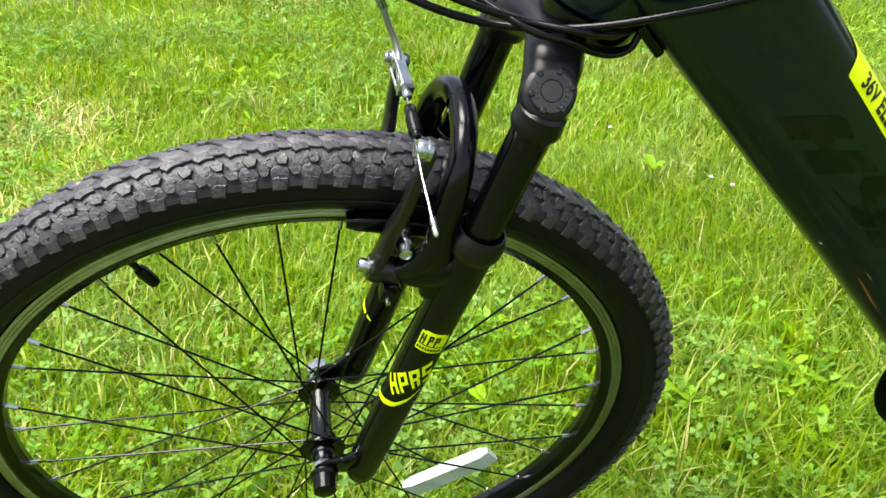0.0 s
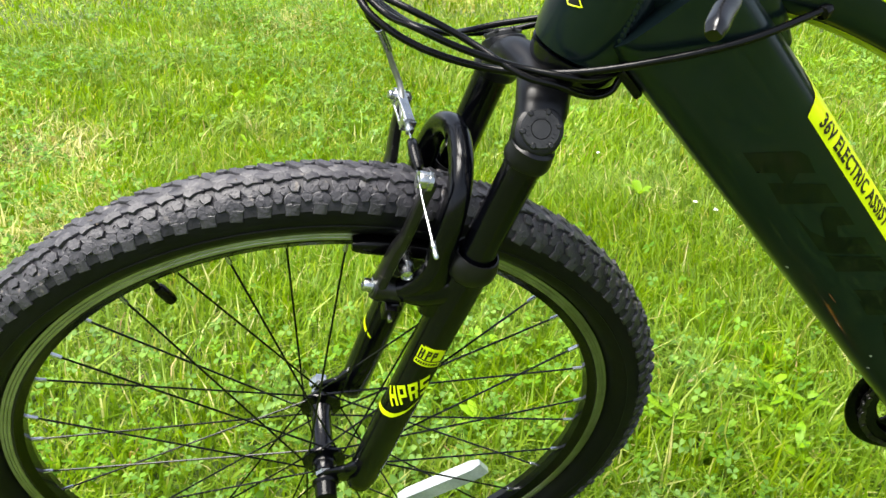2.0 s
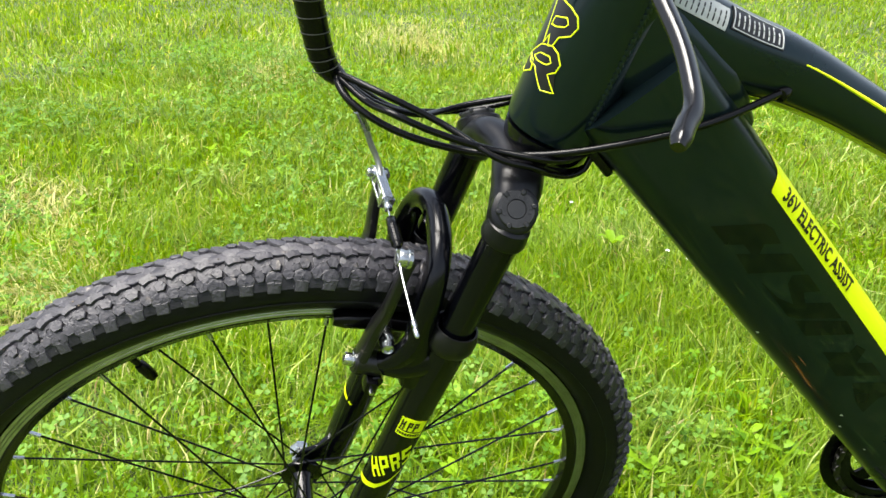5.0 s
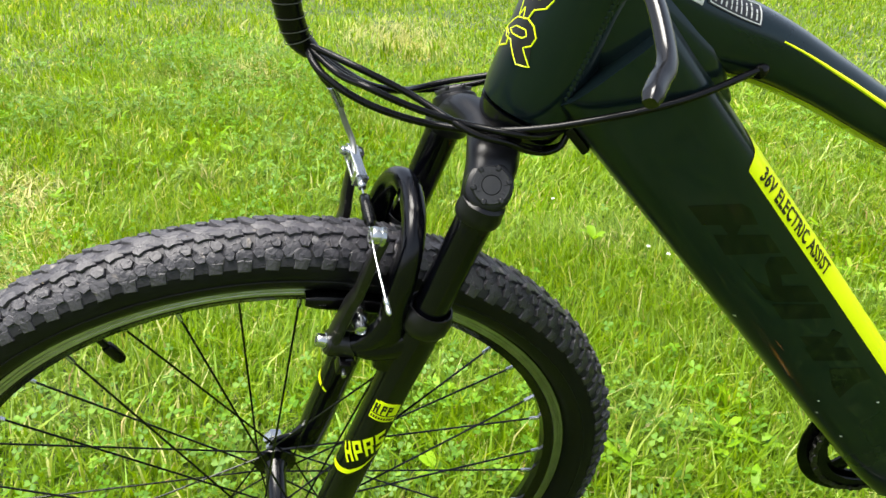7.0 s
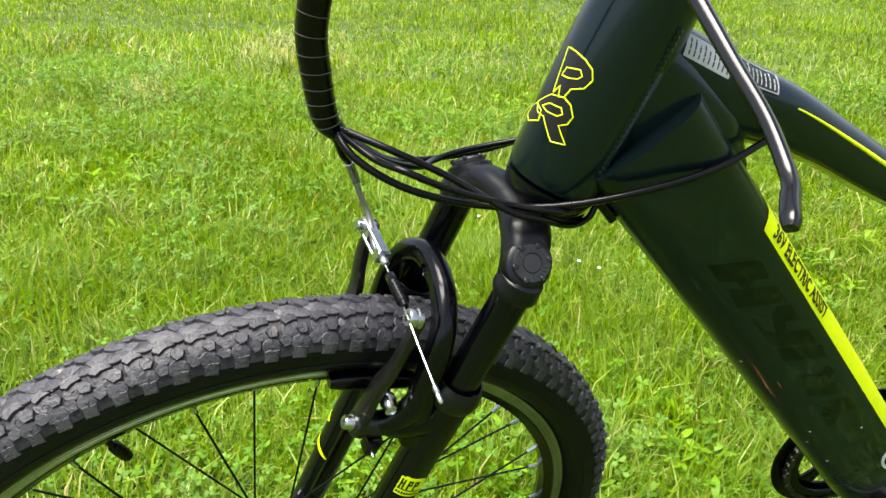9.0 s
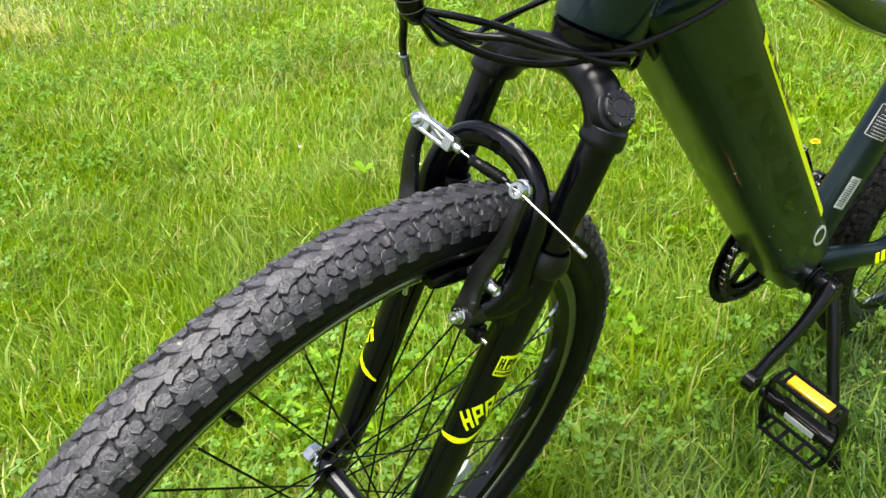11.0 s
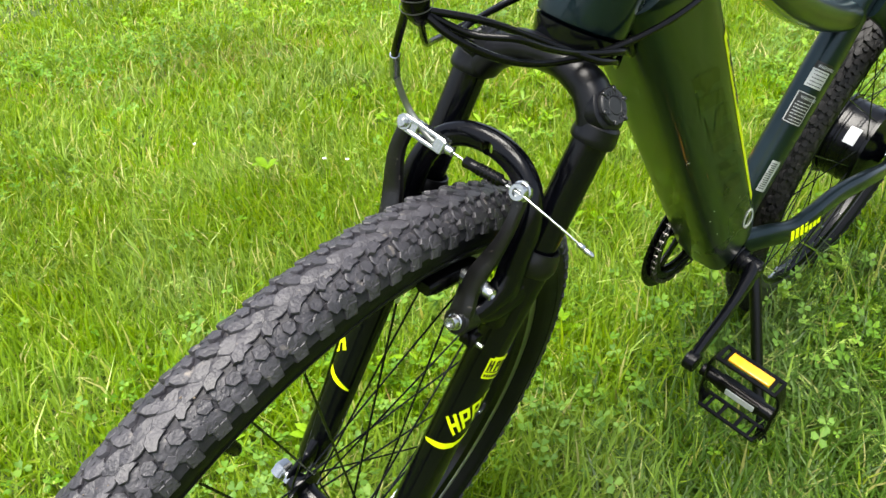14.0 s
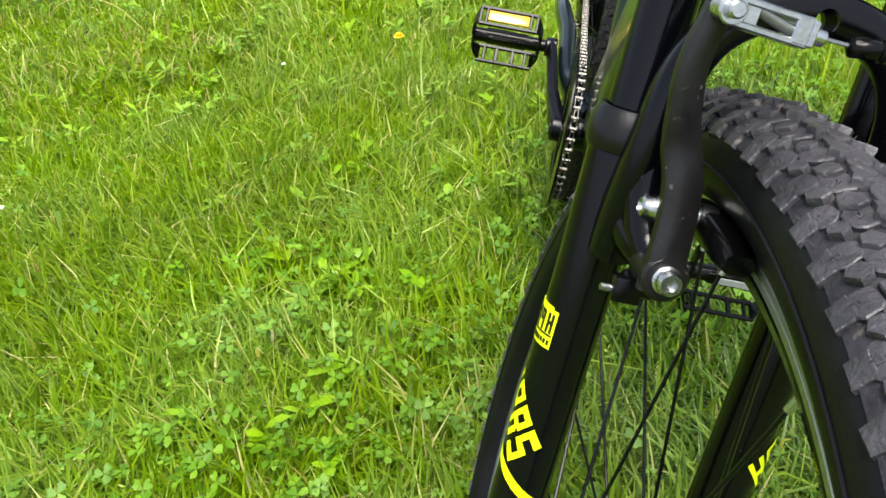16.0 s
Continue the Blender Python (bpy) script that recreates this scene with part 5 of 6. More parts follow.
def print_lines(surf, rows, a0, a1, tall, material, seed, lift=0.0010):
    """Lines of unreadable small print, each one broken into words."""
    r = random.Random(seed)
    for ln in rows:
        bm = bmesh.new()
        a, end = a0, a1 - r.uniform(0, 8)
        while a < end:
            w = r.uniform(5, 12)
            skin_patch(bm, surf, ln, ln + tall, a, min(a + w, end), lift, 1, 2)
            a += w + 2.2
        on_frame("print_line", bm, material, "", 30)


LABEL_WHITE = shader("soft_white_label", (0.30, 0.32, 0.32), (0.42, 0.44, 0.44), 0.4, scale=40, fine=400)
seat_label(0.256, 0.266, 208, 268, INK, "label_head", "black heading band on a white label")
seat_label(0.232, 0.256, 208, 268, LABEL_WHITE, "warning_label", "white warning label on the seat tube")
print_lines(seat_tube, [0.2345 + 0.0046 * i for i in range(5)], 214, 264, 0.0012, INK, 1)
seat_label(0.180, 0.224, 208, 272, INK, "black_label", "black warning label with white print")
for l0_, l1_, a0_, a1_ in ((0.1808, 0.1818, 211, 269), (0.2222, 0.2232, 211, 269), (0.1816, 0.2224, 209, 211), (0.1816, 0.2224, 269, 271)):
    bm = bmesh.new()
    skin_patch(bm, seat_tube, l0_, l1_, a0_, a1_, 0.0010, 1, 6)
    on_frame("label_border", bm, LABEL_WHITE, "", 30)
print_lines(seat_tube, [0.1845 + 0.0042 * i for i in range(7)], 215, 266, 0.0011, LABEL_WHITE, 2)
seat_label(0.082, 0.128, 196, 232, LABEL_WHITE, "barcode_label", "white barcode label")
print_lines(seat_tube, [0.086 + 0.0031 * i for i in range(13)], 206, 232, 0.0013, INK, 3)
for l in (0.2582, 0.2148):
    words = lettering("WARNING!", 0.0062, LABEL_WHITE, frame_ob, Matrix.Identity(4), "lettering", "white capital letters reading WARNING!", 0.0001, 0.8)
    for v in words.data.vertices:
        v.co = seat_tube(l + v.co.y, radians(258) - v.co.x / 0.0262, 0.0014 + v.co.z)


# labels on the top tube
def top_label(x0, x1, a0, a1, film, name, label):
    bm = bmesh.new()
    skin_patch(bm, top_skin, x0, x1, a0, a1, 0.0008, 6, 8)
    return on_frame(name, bm, film, label, 30)


top_label(0.244, 0.284, 26, 62, LABEL_WHITE, "white_label", "white printed label on the top tube")
print_lines(top_skin, [0.247 + 0.0042 * i for i in range(9)], 30, 56, 0.0008, INK, 4, 0.0012)
top_label(0.287, 0.332, 33, 76, INK, "warning_label", "black warning label with white print on the top tube")
for x0, x1, a0_, a1_ in ((0.2880, 0.2888, 35, 74), (0.3302, 0.3310, 35, 74), (0.2886, 0.3304, 34.5, 36), (0.2886, 0.3304, 73, 74.5)):
    bm = bmesh.new()
    skin_patch(bm, top_skin, x0, x1, a0_, a1_, 0.0012, 6, 6)
    on_frame("label_border", bm, LABEL_WHITE, "", 30)
print_lines(top_skin, [0.2915 + 0.0044 * i for i in range(9)], 40, 70, 0.0010, LABEL_WHITE, 5, 0.0012)
# ripples of the weld behind the head tube
bm = bmesh.new()
for i in range(26):
    p = HEAD0 + S2 * (0.488 + 0.0042 * i) - V2 * 0.0105 + Vector((0, -0.0335, 0))
    lathe(bm, [(0.0010, -0.0024), (0.0024, -0.0019), (0.0027, 0.0), (0.0024, 0.0019), (0.0010, 0.0024)], p, S2 + V2 * 0.45, 10)
tagged(on_frame("weld_bead", bm, METALLIC, "rippled weld seam"), kind="stuff")
# head badge: neon outlined shapes
def head_skin(ln, ang, off):
    return skin_point(HEAD0, S2, Vector((0, -1, 0)), 0.0362, V2, 0.0362, ln - 0.012, ang + 0.70, off)


def stroke(pts, r=0.0009, closed=True):
    pts = pts + pts[:1] if closed else pts
    path = []
    for (x0, l0_), (x1, l1_) in zip(pts, pts[1:]):
        for k in range(4):
            t = k / 4
            path.append(head_skin(l0_ + (l1_ - l0_) * t, (x0 + (x1 - x0) * t) / 0.0362, 0.0001))
    path.append(head_skin(pts[-1][1], pts[-1][0] / 0.0362, 0.0001))
    bm = bmesh.new()
    sweep(bm, path, r, 6)
    return bm


def head_print(poly, off=0.0004):
    bm = bmesh.new()
    bm.faces.new([bm.verts.new((x, y, 0)) for x, y in poly])
    bmesh.ops.triangulate(bm, faces=bm.faces[:])
    bmesh.ops.subdivide_edges(bm, edges=bm.edges[:], cuts=3, use_grid_fill=True)
    for v in bm.verts:
        v.co = head_skin(v.co.y, v.co.x / 0.0362, off)
    bmesh.ops.recalc_face_normals(bm, faces=bm.faces[:])
    return bm


BADGE = ([(0.024, 0.536), (0.031, 0.566), (0.022, 0.567), (0.012, 0.566), (0.005, 0.563), (0.0015, 0.557), (0.004, 0.550), (0.012, 0.545), (0.014, 0.538), (0.018, 0.536), (0.021, 0.543)],
         [(0.036, 0.523), (0.025, 0.534), (0.014, 0.538), (0.007, 0.536), (0.002, 0.530), (0.003, 0.524), (0.008, 0.520), (-0.002, 0.511), (0.008, 0.508), (0.022, 0.519), (0.030, 0.518)],
         [(0.046, 0.509), (0.044, 0.516), (0.036, 0.522), (0.027, 0.521), (0.025, 0.514), (0.036, 0.508)])
for pts in BADGE:
    on_frame("black_badge", head_print(pts), INK, "black badge shape on the head tube", 60)
for pts in BADGE + ([(0.024, 0.549), (0.023, 0.555), (0.012, 0.559), (0.009, 0.556), (0.011, 0.553), (0.018, 0.550)], [(0.028, 0.524), (0.022, 0.529), (0.012, 0.531), (0.009, 0.528), (0.012, 0.525), (0.022, 0.523)]):
    part("neon_outline", stroke(pts, 0.0006), NEON, frame_ob, "neon yellow outlined badge shape")
# neon print on the left chain stay, as plain bars
for i in range(7):
    bm = bmesh.new()
    x = 0.786 + i * 0.0112
    box(bm, (0.0072, 0.0160, 0.0012), basis(Vector((x, -0.0668 - 0.0016 * i + 0.00008 * i * i, 0.0050 + 0.0015 * i)), (1, -0.13, 0.15), (0.30, 0.22, 1)), 0.0003, 1)
    on_frame("neon_bar", bm, NEON, "neon yellow printed bar", 20)
for i in range(5):
    bm = bmesh.new()
    p = Vector((0.905, -0.0585, 0.292)).lerp(Vector((0.985, -0.0705, 0.212)), i / 4)
    box(bm, (0.012, 0.0014, 0.016), basis(p, (0.7, -0.1, -0.7), (0.4, 0.0, 0.6)), 0.0003, 1)
    on_frame("neon_bar", bm, NEON, "neon yellow printed bar", 20)

# fork decals: neon shield, slanted shapes and a curved underline wrapped round each leg
for y in (-1, 1):
    o = LEG0 + Vector((0, y * LEG_Y + LEG_OFF, 0))

    def leg_skin(ln, ang, off, o=o, y=y):
        return skin_point(o, S2, V2, 0.0163, Vector((0, y, 0)), 0.0163, ln, ang, off)

    def shield_skin(ln, ang, off, y=y, skin=leg_skin):
        return skin(ln - (0.0065 if y > 0 else 0.0), ang, off)

    def slanted(bm, q0, q1, r0, r1, n=3):
        """A film between q0 and q1 along the curved line of print and r0 and r1 of its height."""
        g = []
        for i in range(n + 1):
            row = []
            for k in range(n + 1):
                q, r = q0 + (q1 - q0) * i / n, r0 + (r1 - r0) * k / n
                lo, hi = (0.1195 + 0.0310 * q, 45 + 91 * q), (0.1345 + 0.0410 * q, 0 + 112 * q)
                if y > 0:
                    lo, hi = (0.1505 - 0.0470 * q, 146 - 92 * q), (0.1665 - 0.0455 * q, 106 - 110 * q)
                row.append(bm.verts.new(leg_skin(lo[0] + (hi[0] - lo[0]) * r, radians(lo[1] + (hi[1] - lo[1]) * r), 0.0004)))
            g.append(row)
        for i in range(n):
            for k in range(n):
                bm.faces.new((g[i][k], g[i + 1][k], g[i + 1][k + 1], g[i][k + 1]))

    bm = bmesh.new()
    skin_patch(bm, shield_skin, 0.1850, 0.2065, 40, 120, 0.0005, 4, 14)
    skin_patch(bm, shield_skin, 0.2065, 0.2080, 52, 108, 0.0005, 1, 10)
    shield = part("neon_shield", bm, NEON, fork, "neon yellow shield sticker on the fork leg", angle=30)
    bm = bmesh.new()
    for a0 in (45, 54, 67, 85):
        skin_patch(bm, shield_skin, 0.1935, 0.2045, a0, a0 + 5, 0.0009, 1, 2)
    for a0, ln, w in ((45, 0.1985, 14), (67, 0.2027, 13), (67, 0.1985, 13), (85, 0.2027, 13), (85, 0.1985, 13)):
        skin_patch(bm, shield_skin, ln, ln + 0.0018, a0, a0 + w, 0.0009, 1, 4)
    skin_patch(bm, shield_skin, 0.1985, 0.2045, 76, 80, 0.0009, 1, 2)
    skin_patch(bm, shield_skin, 0.1985, 0.2045, 94, 98, 0.0009, 1, 2)
    skin_patch(bm, shield_skin, 0.1920, 0.1928, 42, 118, 0.0009, 1, 10)
    for a0 in range(44, 114, 8):
        skin_patch(bm, shield_skin, 0.1872, 0.1898, a0, a0 + 5, 0.0009, 1, 2)
    part("shield_print", bm, INK, fork, "black printed bars on the shield", angle=30)
    # four blocky slanted shapes in a row, each built of bars
    shapes = (((0, .30, 0, 1), (.68, 1, 0, 1), (.30, .68, .40, .60)),
              ((0, .30, 0, 1), (.30, 1, .82, 1), (.70, 1, .42, .82), (.30, 1, .36, .54)),
              ((0, .30, 0, 1), (.30, 1, .82, 1), (.70, 1, .50, .82), (.30, .85, .40, .58), (.62, .95, 0, .42)),
              ((0, 1, .80, 1), (0, .32, .52, .80), (0, 1, .40, .58), (.68, 1, .16, .42), (0, 1, 0, .18)))
    for k, bars in enumerate(shapes):
        bm = bmesh.new()
        for x0, x1, r0, r1 in bars:
            slanted(bm, 0.255 * k + 0.205 * x0, 0.255 * k + 0.205 * x1, r0, r1)
        bmesh.ops.recalc_face_normals(bm, faces=bm.faces[:])
        part("neon_shape", bm, NEON, fork, "slanted neon yellow printed shape on the fork leg", angle=30)
    bm = bmesh.new()
    top, bot = [], []
    for i in range(29):
        t = i / 28
        ang = -20 + 170 * t
        if y > 0:
            ang = -58 + 186 * t
            mid_l = np.interp(ang, [-58, -24, 4, 40, 60, 104, 128], [0.0800, 0.0850, 0.0890, 0.0960, 0.1000, 0.1090, 0.1190])
        else:
            ang = -36 + 156 * t
            mid_l = np.interp(ang, [-36, 0, 30, 62, 95, 120], [0.1010, 0.1040, 0.1055, 0.1095, 0.1210, 0.1370])
        w = 0.0033 * math.sin(math.pi * (0.03 + 0.94 * t)) ** 0.6
        top.append(bm.verts.new(leg_skin(mid_l + w, radians(ang), 0.0005)))
        bot.append(bm.verts.new(leg_skin(mid_l - w, radians(ang), 0.0005)))
    for i in range(28):
        bm.faces.new((top[i], bot[i], bot[i + 1], top[i + 1]))
    part("neon_swoosh", bm, NEON, fork, "curved neon yellow underline", angle=30)

# ---- drive: chainring, cranks, pedals ----
ring_c = BB + Vector((0, 0.047, 0))
bm = bmesh.new()
lathe(bm, [(0.072, -0.0015), (0.086, -0.0015), (0.0872, 0.0), (0.086, 0.0015), (0.072, 0.0015)], ring_c, (0, 1, 0), 72, closed=True)
for j in range(42):
    a = 2 * math.pi * j / 42
    d = Vector((math.cos(a), 0, math.sin(a)))
    rod(bm, ring_c + d * 0.085 + Vector((0, -0.0012, 0)), ring_c + d * 0.085 + Vector((0, 0.0012, 0)), 0.0032, 6)
crankset = part("chainring", bm, SATIN, bicycle, "black toothed chainring", at=ON_FRAME)
for off in (0.0085,):
    bm = bmesh.new()
    lathe(bm, [(0.066, off - 0.0015), (0.098, off - 0.0022), (0.102, off - 0.001), (0.102, off + 0.001), (0.098, off + 0.0015), (0.066, off + 0.0015)], ring_c, (0, 1, 0), 72, closed=True)
    for j in range(5):
        a = 2 * math.pi * j / 5 + 0.35
        d = Vector((math.cos(a), 0, math.sin(a)))
        sweep(bm, [ring_c + d * 0.012 + Vector((0, off, 0)), ring_c + d * 0.040 + Vector((0, off, 0)), ring_c + d * 0.066 + Vector((0, off, 0))], [(0.003, 0.012), (0.003, 0.008), (0.003, 0.014)], 10, power=3)
    part("chain_guard", bm, PLASTIC, crankset, "black plastic chain guard disc")
bm = bmesh.new()
sprocket = REAR + Vector((0, 0.044, 0))
loop = []
ca = Vector((sprocket.x - ring_c.x, 0, sprocket.z - ring_c.z))
base = math.atan2(ca.z, ca.x)
for i in range(40):
    a = base + math.pi / 2 + 0.13 + (math.pi - 0.26) * i / 39
    loop.append(ring_c + Vector((math.cos(a), 0, math.sin(a))) * 0.0865)
for i in range(1, 32):
    loop.append(loop[39].lerp(sprocket + Vector((0, 0, -0.034)), i / 32))
for i in range(14):
    a = base - math.pi / 2 + math.pi * i / 13
    loop.append(sprocket + Vector((math.cos(a), 0, math.sin(a))) * 0.034)
for i in range(1, 32):
    loop.append(loop[-1 if i == 1 else 39 + 31 + 14].lerp(loop[0], i / 32))
total = sum((b - a).length for a, b in zip(loop, loop[1:] + loop[:1]))
links = int(total / 0.0127)
acc, k, pts = 0.0, 0, []
for a, b in zip(loop, loop[1:] + loop[:1]):
    ln = (b - a).length
    while k * total / links < acc + ln and k < links:
        pts.append(a.lerp(b, (k * total / links - acc) / max(ln, 1e-6)))
        k += 1
    acc += ln
for i, (a, b) in enumerate(zip(pts, pts[1:] + pts[:1])):
    w = 0.0036 if i % 2 else 0.0022
    for sgn in (-1, 1):
        o = Vector((0, sgn * w, 0))
        sweep(bm, [a + o, (a + b) / 2 + o, b + o], [(0.0006, 0.0042), (0.0006, 0.0030), (0.0006, 0.0042)], 6)
    rod(bm, a - Vector((0, 0.0045, 0)), a + Vector((0, 0.0045, 0)), 0.0022, 6)
part("chain", bm, CHAIN, crankset, "oily steel bicycle chain", angle=30)

PED = BB + Vector((-0.1790, 0, -0.0520))
PED_R = BB + Vector((0.1680, 0, 0.0400))


def build_crank(end, y):
    s = 1 if y > 0 else -1
    bm = bmesh.new()
    a, b = BB + Vector((0, s * 0.058, 0)), end + Vector((0, s * 0.086, 0))
    sweep(bm, spline([a, a.lerp(b, 0.12) + Vector((0, s * 0.003, 0)), a.lerp(b, 0.45) + Vector((0, s * 0.004, 0)), a.lerp(b, 0.85), b]), [(0.011, 0.017), (0.0105, 0.0155), (0.0075, 0.0115), (0.0070, 0.0110), (0.0075, 0.0135)], 16, power=2.6)
    rod(bm, a - Vector((0, s * 0.014, 0)), a + Vector((0, s * 0.012, 0)), 0.0165, 20, 0.002)
    rod(bm, b - Vector((0, s * 0.008, 0)), b + Vector((0, s * 0.008, 0)), 0.0135, 18, 0.0015)
    ob = part("crank", bm, SATIN, bicycle, "black forged crank arm", at=ON_FRAME)
    bm = bmesh.new()
    rod(bm, a + Vector((0, s * 0.0115, 0)), a + Vector((0, s * 0.0135, 0)), 0.0100, 16, 0.0006)
    part("crank_dust_cap", bm, PLASTIC, ob)
    return ob


def build_pedal(end, y, tilt, crank):
    """A moulded cage pedal; tilt: degrees by which its rear edge is raised."""
    s = 1 if y > 0 else -1
    o = end + Vector((0, s * (0.158 if s < 0 else 0.150), 0))
    fore = Vector((math.cos(radians(tilt)), 0, math.sin(radians(tilt))))
    m = basis(o, fore, (0, s, 0))
    bm = bmesh.new()
    rod(bm, m @ Vector((0, -0.056, 0)), m @ Vector((0, -0.040, 0)), 0.0085, 14, 0.001)
    rod(bm, m @ Vector((0, -0.047, 0)), m @ Vector((0, 0.047, 0)), 0.0098, 18, 0.0015)
    box(bm, (0.017, 0.060, 0.0190), m, 0.0035)
    for e in (-1, 1):
        # an edge plate with a row of square windows, held by two bowed side arms
        for z in (-1, 1):
            box(bm, (0.0045, 0.082, 0.0050), m @ Matrix.Translation((e * 0.0485, 0, z * 0.0125)), 0.0010, 1)
        for q in (-0.039, -0.0305, 0.0305, 0.039):
            box(bm, (0.0045, 0.0040, 0.0220), m @ Matrix.Translation((e * 0.0485, q, 0)), 0.0008, 1)
        for q in (-1, 1):
            sweep(bm, spline([m @ Vector((0, q * 0.046, 0)), m @ Vector((e * 0.020, q * 0.0475, 0)), m @ Vector((e * 0.036, q * 0.045, 0)), m @ Vector((e * 0.0485, q * 0.039, 0))], 4), [(0.0030, 0.0095), (0.0022, 0.0085), (0.0022, 0.0095), (0.0024, 0.0130)], 8, side=m.to_3x3() @ Vector((0, 1, 0)), power=4)
        if e < 0:
            for q in (-0.012, 0.012):
                box(bm, (0.0045, 0.0050, 0.0220), m @ Matrix.Translation((e * 0.0485, q, 0)), 0.0008, 1)
    ob = part("pedal", bm, PLASTIC, bicycle, "black plastic cage pedal with an amber reflector", at=ON_FRAME, angle=35)
    bm = bmesh.new()
    box(bm, (0.004, 0.056, 0.0150), m @ Matrix.Translation((0.0500, 0, 0)), 0.001)
    part("pedal_reflector", bm, AMBER, ob, "amber reflector")
    if s > 0:
        return ob
    bm = bmesh.new()
    for z in (-1, 1):
        box(bm, (0.010, 0.040, 0.002), m @ Matrix.Translation((0, 0.004, z * 0.0095)), 0.0006, 1)
    part("pedal_sticker", bm, LABEL_WHITE, ob, "small printed label on the pedal body")
    return ob


build_pedal(PED, -1, 100, build_crank(PED, -1))
build_pedal(PED_R, 1, 127, build_crank(PED_R, 1))
# kickstand
bm = bmesh.new()
stand_top = Vector((0.735, -0.038, -0.030))
foot = (FRAME.inverted() @ Vector((0.640, -0.200, GROUND + 0.004)))
sweep(bm, spline([stand_top, stand_top.lerp(foot, 0.12) + Vector((0, -0.006, 0)), stand_top.lerp(foot, 0.6), foot]), [(0.010, 0.012), (0.009, 0.010), (0.0085, 0.0085), (0.009, 0.009)], 12)
box(bm, (0.040, 0.014, 0.028), Matrix.Translation(stand_top + Vector((0, 0.010, 0.004))), 0.003)
part("kickstand", bm, SATIN, bicycle, "black kickstand reaching down into the grass", at=ON_FRAME)

# ---- rear wheel with the hub motor ----
ON_REAR = ON_FRAME @ Matrix.Translation(REAR)
bm = bmesh.new()
lathe(bm, [(0.020, -0.058), (0.034, -0.050), (0.062, -0.046), (0.070, -0.038), (0.076, -0.036), (0.077, -0.030), (0.071, -0.028), (0.0705, -0.012), (0.0722, -0.010), (0.0722, -0.007), (0.0705, -0.005), (0.0705, 0.012), (0.0722, 0.014), (0.0722, 0.017), (0.0705, 0.019), (0.071, 0.026), (0.077, 0.028), (0.076, 0.034), (0.070, 0.036), (0.060, 0.042), (0.022, 0.050)], (0, 0, 0), (0, 1, 0), 48)
rear_wheel = part("rear_wheel", bm, SATIN, bicycle, "rear wheel with a black hub motor", at=ON_REAR)
build_tyre(rear_wheel, "rear")
build_rim(rear_wheel, GREY_RIM)
build_spokes(rear_wheel, 0.0735, 0.031, 6.0, 24.0)
bm = bmesh.new()
rod(bm, (0, -0.092, 0), (0, 0.085, 0), 0.006, 12)
for yy in (-0.076, 0.076):
    lathe(bm, [(0.0115, yy - 0.005), (0.0115, yy + 0.005)], (0, 0, 0), (0, 1, 0), 6)
part("axle", bm, ZINC, rear_wheel, "zinc rear axle and nuts")
bm = bmesh.new()


def motor_skin(ln, ang, off):
    return skin_point(Vector((0, 0, 0)), Vector((0, 1, 0)), Vector((-1, 0, 0)), 0.0715, Vector((0, 0, 1)), 0.0715, ln, ang, off)


skin_patch(bm, motor_skin, -0.018, 0.002, 16, 40, 0.0008, 2, 8)
part("motor_label", bm, PAPER, rear_wheel, "white label on the hub motor")
bm = bmesh.new()
for i in range(5):
    skin_patch(bm, motor_skin, -0.017 + i * 0.0035, -0.0155 + i * 0.0035, 19, 37 - 3 * (i % 3), 0.0012, 1, 4)
part("motor_print", bm, GREYINK, rear_wheel)
bm = bmesh.new()
lathe(bm, [(0.022, 0.0395), (0.036, 0.0400), (0.038, 0.0415), (0.036, 0.0430), (0.022, 0.0435)], (0, 0, 0), (0, 1, 0), 40)
part("sprocket", bm, CHAIN, rear_wheel)

# ---- cables and the wrapped bundle ----
wrap_path = spline([F(0.4388, 0.1194, 0.0380), F(0.4475, 0.1324, 0.0371), F(0.4726, 0.1484, 0.0380), F(0.5062, 0.1649, 0.0386), F(0.5525, 0.1722, 0.0356), F(0.6103, 0.1642, 0.0283), F(0.668, 0.130, 0.016), F(0.712, 0.066, 0.020), F(0.720, 0.030, 0.055)], 6)
bm = bmesh.new()
sweep(bm, wrap_path, [0.0070, 0.0092, 0.0100, 0.0102, 0.0102, 0.0102, 0.0102, 0.0102], 18)
wrap = part("cable_wrap", bm, PLASTIC, bicycle, "black spiral wrap round the cable bundle", at=ON_FRONT)
for i in range(5, len(wrap_path) - 3, 2):
    bm = bmesh.new()
    a, b = Vector(wrap_path[i]), Vector(wrap_path[i + 1])
    d = ((b - a).normalized() + Vector((0.12, 0.16, 0))).normalized()
    lathe(bm, [(0.0101, -0.0003), (0.0105, -0.0003), (0.0105, 0.0003), (0.0101, 0.0003)], a, d, 20, closed=True)
    part("wrap_edge", bm, WRAP_GREY, wrap, "pale edge of the spiral wrap")


def cable(pts, r, label, at=ON_FRAME, material=PLASTIC):
    bm = bmesh.new()
    sweep(bm, spline(pts, 8), r, 10)
    return part("cable", bm, material, bicycle, label, at=at)


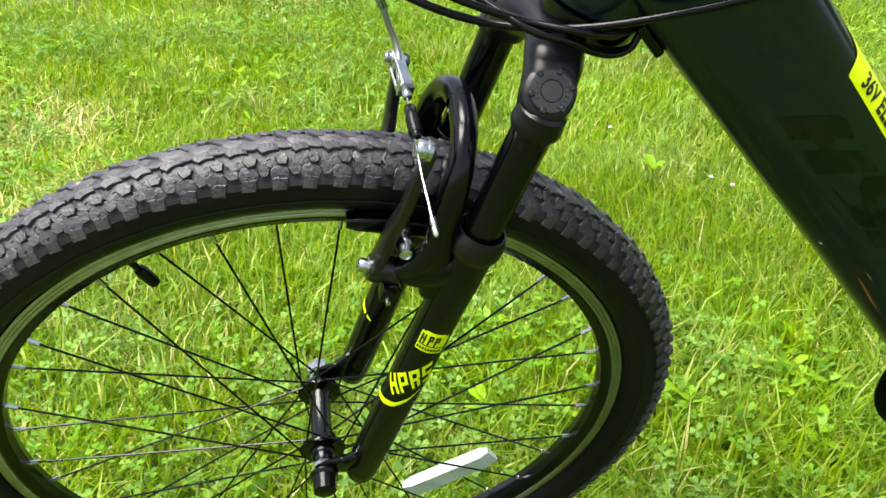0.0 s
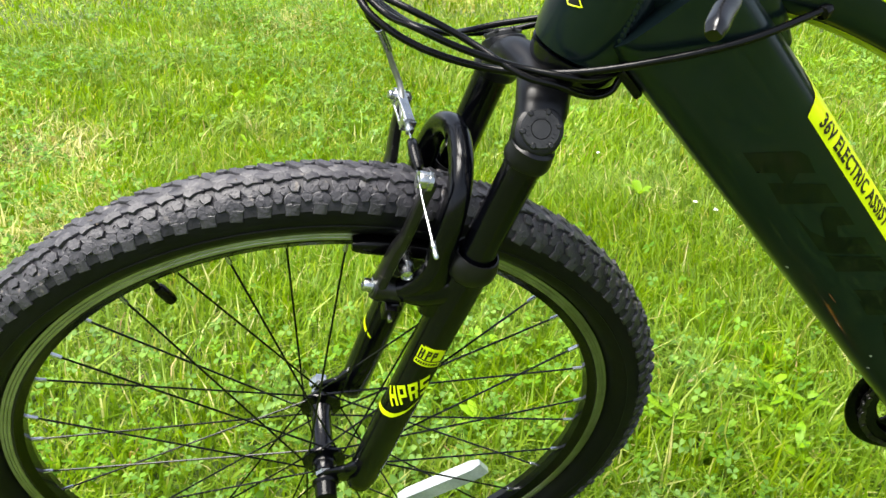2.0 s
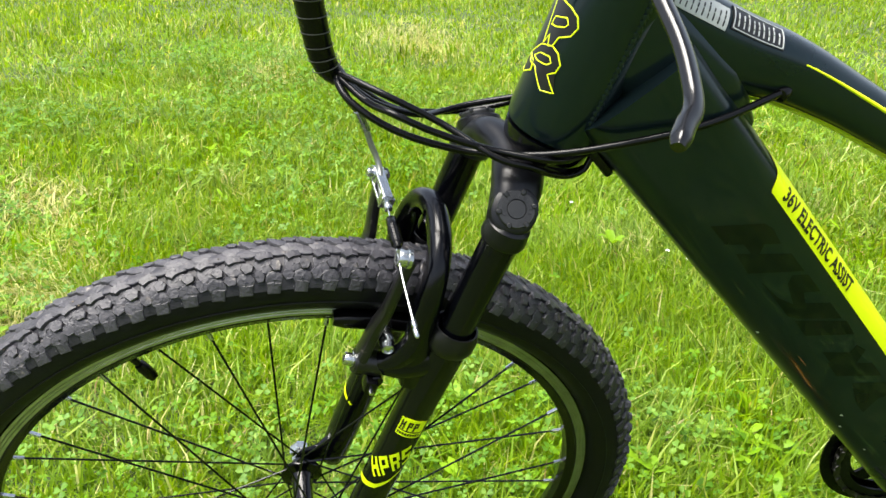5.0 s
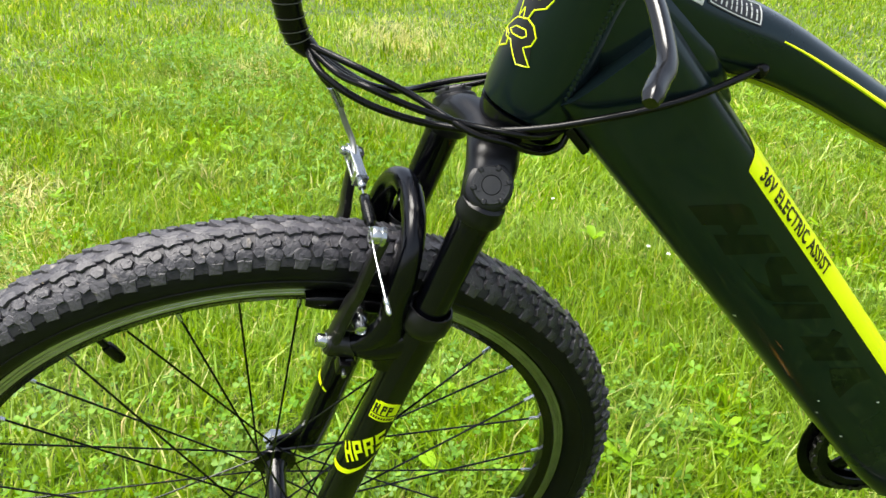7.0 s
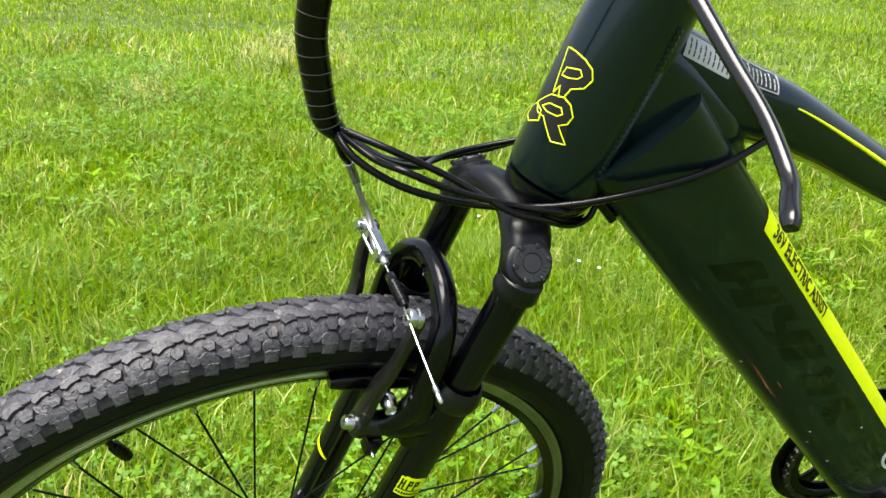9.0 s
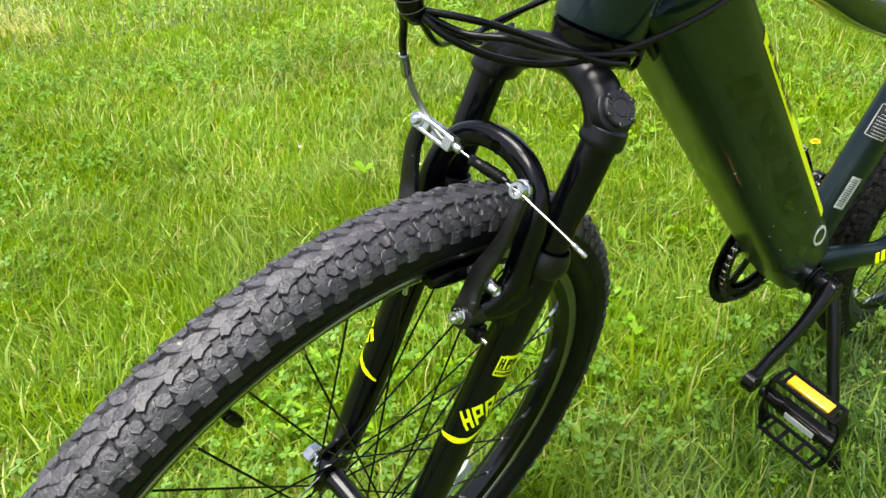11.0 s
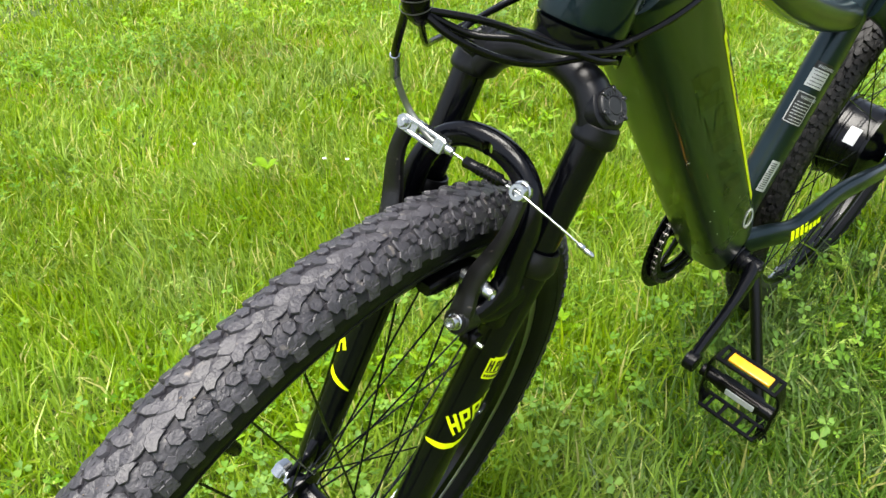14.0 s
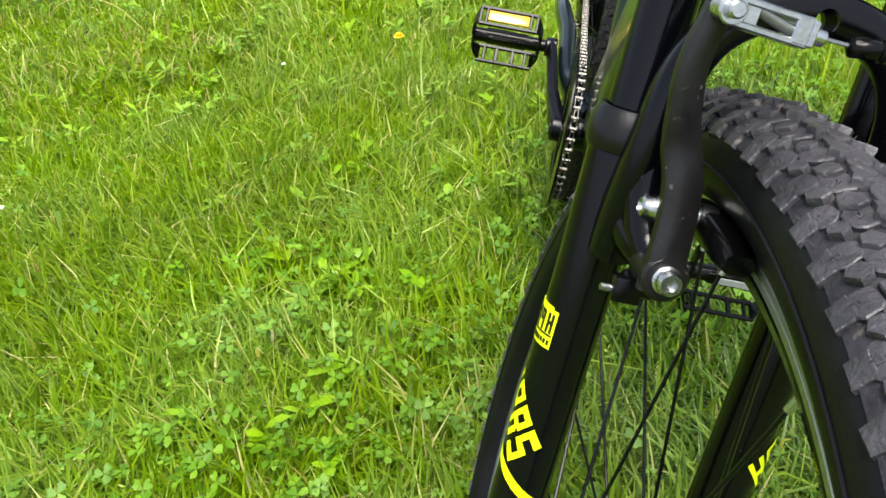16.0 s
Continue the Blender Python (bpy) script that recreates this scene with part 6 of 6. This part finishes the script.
TO_FRAME = FRAME.inverted() @ FRONT
bundle = TO_FRAME @ F(0.4430, 0.1255, 0.0375)
cable([F(0.4445, 0.1328, 0.0415), F(0.4269, 0.1126, 0.0530), F(0.4110, 0.0984, 0.0604), F(0.4015, 0.0870, 0.0664)], 0.0029, "black brake cable housing", ON_FRONT)
cable([bundle, (0.0436, -0.0083, 0.4457), (0.0765, -0.0225, 0.4305), (0.1235, -0.0270, 0.4190), (0.1745, -0.0420, 0.4250), (0.2290, -0.0520, 0.4405), (0.2870, -0.0470, 0.4545), (0.3440, -0.0245, 0.4677)], 0.0027, "black cable looping past the head tube")
cable([bundle, (0.0640, -0.0114, 0.4544), (0.1043, -0.0242, 0.4395), (0.1420, -0.0480, 0.4260), (0.1667, -0.0500, 0.4196), (0.1842, -0.0420, 0.4095), (0.1989, -0.0340, 0.4036), (0.2110, -0.0280, 0.4049), (0.2165, -0.0250, 0.4140)], 0.0025, "black cable running to the down tube guide")
cable([bundle, (0.0534, -0.0098, 0.4478), (0.0717, -0.0329, 0.4497), (0.1007, -0.0384, 0.4391), (0.1373, -0.0420, 0.4290), (0.1698, -0.0500, 0.4265), (0.1855, -0.0440, 0.4215), (0.1986, -0.0360, 0.4184), (0.2130, -0.0260, 0.4180)], 0.0025, "black cable running to the down tube guide")
cable([bundle, (0.0600, 0.0030, 0.4400), (0.0934, 0.0198, 0.4221), (0.1156, 0.0500, 0.4104), (0.1400, 0.0600, 0.4120), (0.1800, 0.0600, 0.4200), (0.2300, 0.0500, 0.4360)], 0.0025, "black cable passing round the head tube")
cable([bundle, (0.0744, 0.0455, 0.4152), (0.1077, 0.0680, 0.4000), (0.1390, 0.0800, 0.3960), (0.1683, 0.0767, 0.4041), (0.2025, 0.0662, 0.4223), (0.2383, 0.0547, 0.4413), (0.300, 0.034, 0.480)], 0.0025, "black cable passing round the head tube")
# ---- handlebar with the left brake lever hanging from it ----
BAR = HEAD0 + S2 * 0.735 + V2 * 0.055
bm = bmesh.new()
sweep(bm, spline([BAR + Vector((0.032, -0.300, 0.012)), BAR + Vector((0.018, -0.200, 0.010)), BAR + Vector((0.004, -0.080, 0.002)), BAR, BAR + Vector((0.004, 0.080, 0.002)), BAR + Vector((0.018, 0.200, 0.010)), BAR + Vector((0.032, 0.300, 0.012))]), [0.0111, 0.0111, 0.0130, 0.0159, 0.0130, 0.0111, 0.0111], 18)
bar = part("handlebar", bm, SATIN, bicycle, "black riser handlebar", at=ON_FRAME)
bm = bmesh.new()
lathe(bm, [(0.0160, 0.640), (0.0260, 0.643), (0.0260, 0.690), (0.0180, 0.694)], HEAD0, S2, 24)
sweep(bm, [HEAD0 + S2 * 0.672, HEAD0 + S2 * 0.700 + V2 * 0.028, BAR], [(0.0200, 0.0200), (0.0165, 0.0180), (0.0210, 0.0200)], 18)
part("stem", bm, SATIN, bar, "black handlebar stem")
for y in (-1, 1):
    bm = bmesh.new()
    sweep(bm, [BAR + Vector((0.032, y * 0.302, 0.012)), BAR + Vector((0.025, y * 0.250, 0.011)), BAR + Vector((0.018, y * 0.200, 0.010))], [0.0160, 0.0150, 0.0155], 18)
    part("grip", bm, RUBBER, bar, "black rubber grip")
bm = bmesh.new()
sweep(bm, spline(LEVER + [(0.177, -0.132, 0.602), (0.175, -0.112, 0.614), (0.188, -0.104, 0.645), (0.206, -0.104, 0.670)]), [(0.0030, 0.0030), (0.0040, 0.0042), (0.0038, 0.0044), (0.0036, 0.0046), (0.0036, 0.0048), (0.0036, 0.0050), (0.0038, 0.0052), (0.0040, 0.0054), (0.0042, 0.0058), (0.0046, 0.0064), (0.0056, 0.0080), (0.0064, 0.0090)], 16, power=3.4)
lever = part("brake_lever", bm, shader("black_lever_enamel", (0.0015, 0.0015, 0.0017), (0.003, 0.003, 0.0032), 0.20, scale=40, fine=400, spec=0.5), bar, "black glossy brake lever blade")
bm = bmesh.new()
lathe(bm, [(0.0112, -0.014), (0.0165, -0.013), (0.0170, 0.0), (0.0165, 0.013), (0.0112, 0.014)], BAR + Vector((0.008, -0.104, 0.004)), (0, 1, 0), 20)
sweep(bm, [(0.200, -0.104, 0.660), (0.208, -0.104, 0.680), BAR + Vector((0.004, -0.104, -0.006))], [(0.008, 0.011), (0.009, 0.013), (0.010, 0.014)], 12, power=3)
part("lever_clamp", bm, SATIN, bar, "black brake lever clamp")

# ---- flowers and weeds ----
build_dandelion(1.590, 0.290)
for x, y in ((0.959, 1.040), (0.985, 0.985), (1.60, 0.58), (2.15, 0.08), (0.86, 1.45)):
    build_white_flower(x, y)
build_weed(0.86, 1.15, 0.050, 4, 0.5)

# one long pale stem bent over the lawn
bm = bmesh.new()
sweep(bm, spline([(2.18, 1.45, GROUND), (2.15, 1.40, 0.055), (2.10, 1.28, 0.095), (2.04, 1.16, 0.085), (1.98, 1.07, 0.030)], 8), [0.0016, 0.0014, 0.0012, 0.0009], 6)
tagged(part("bent_stem", bm, STRAW, None), "long pale grass stem bent over the lawn", "grass stem")
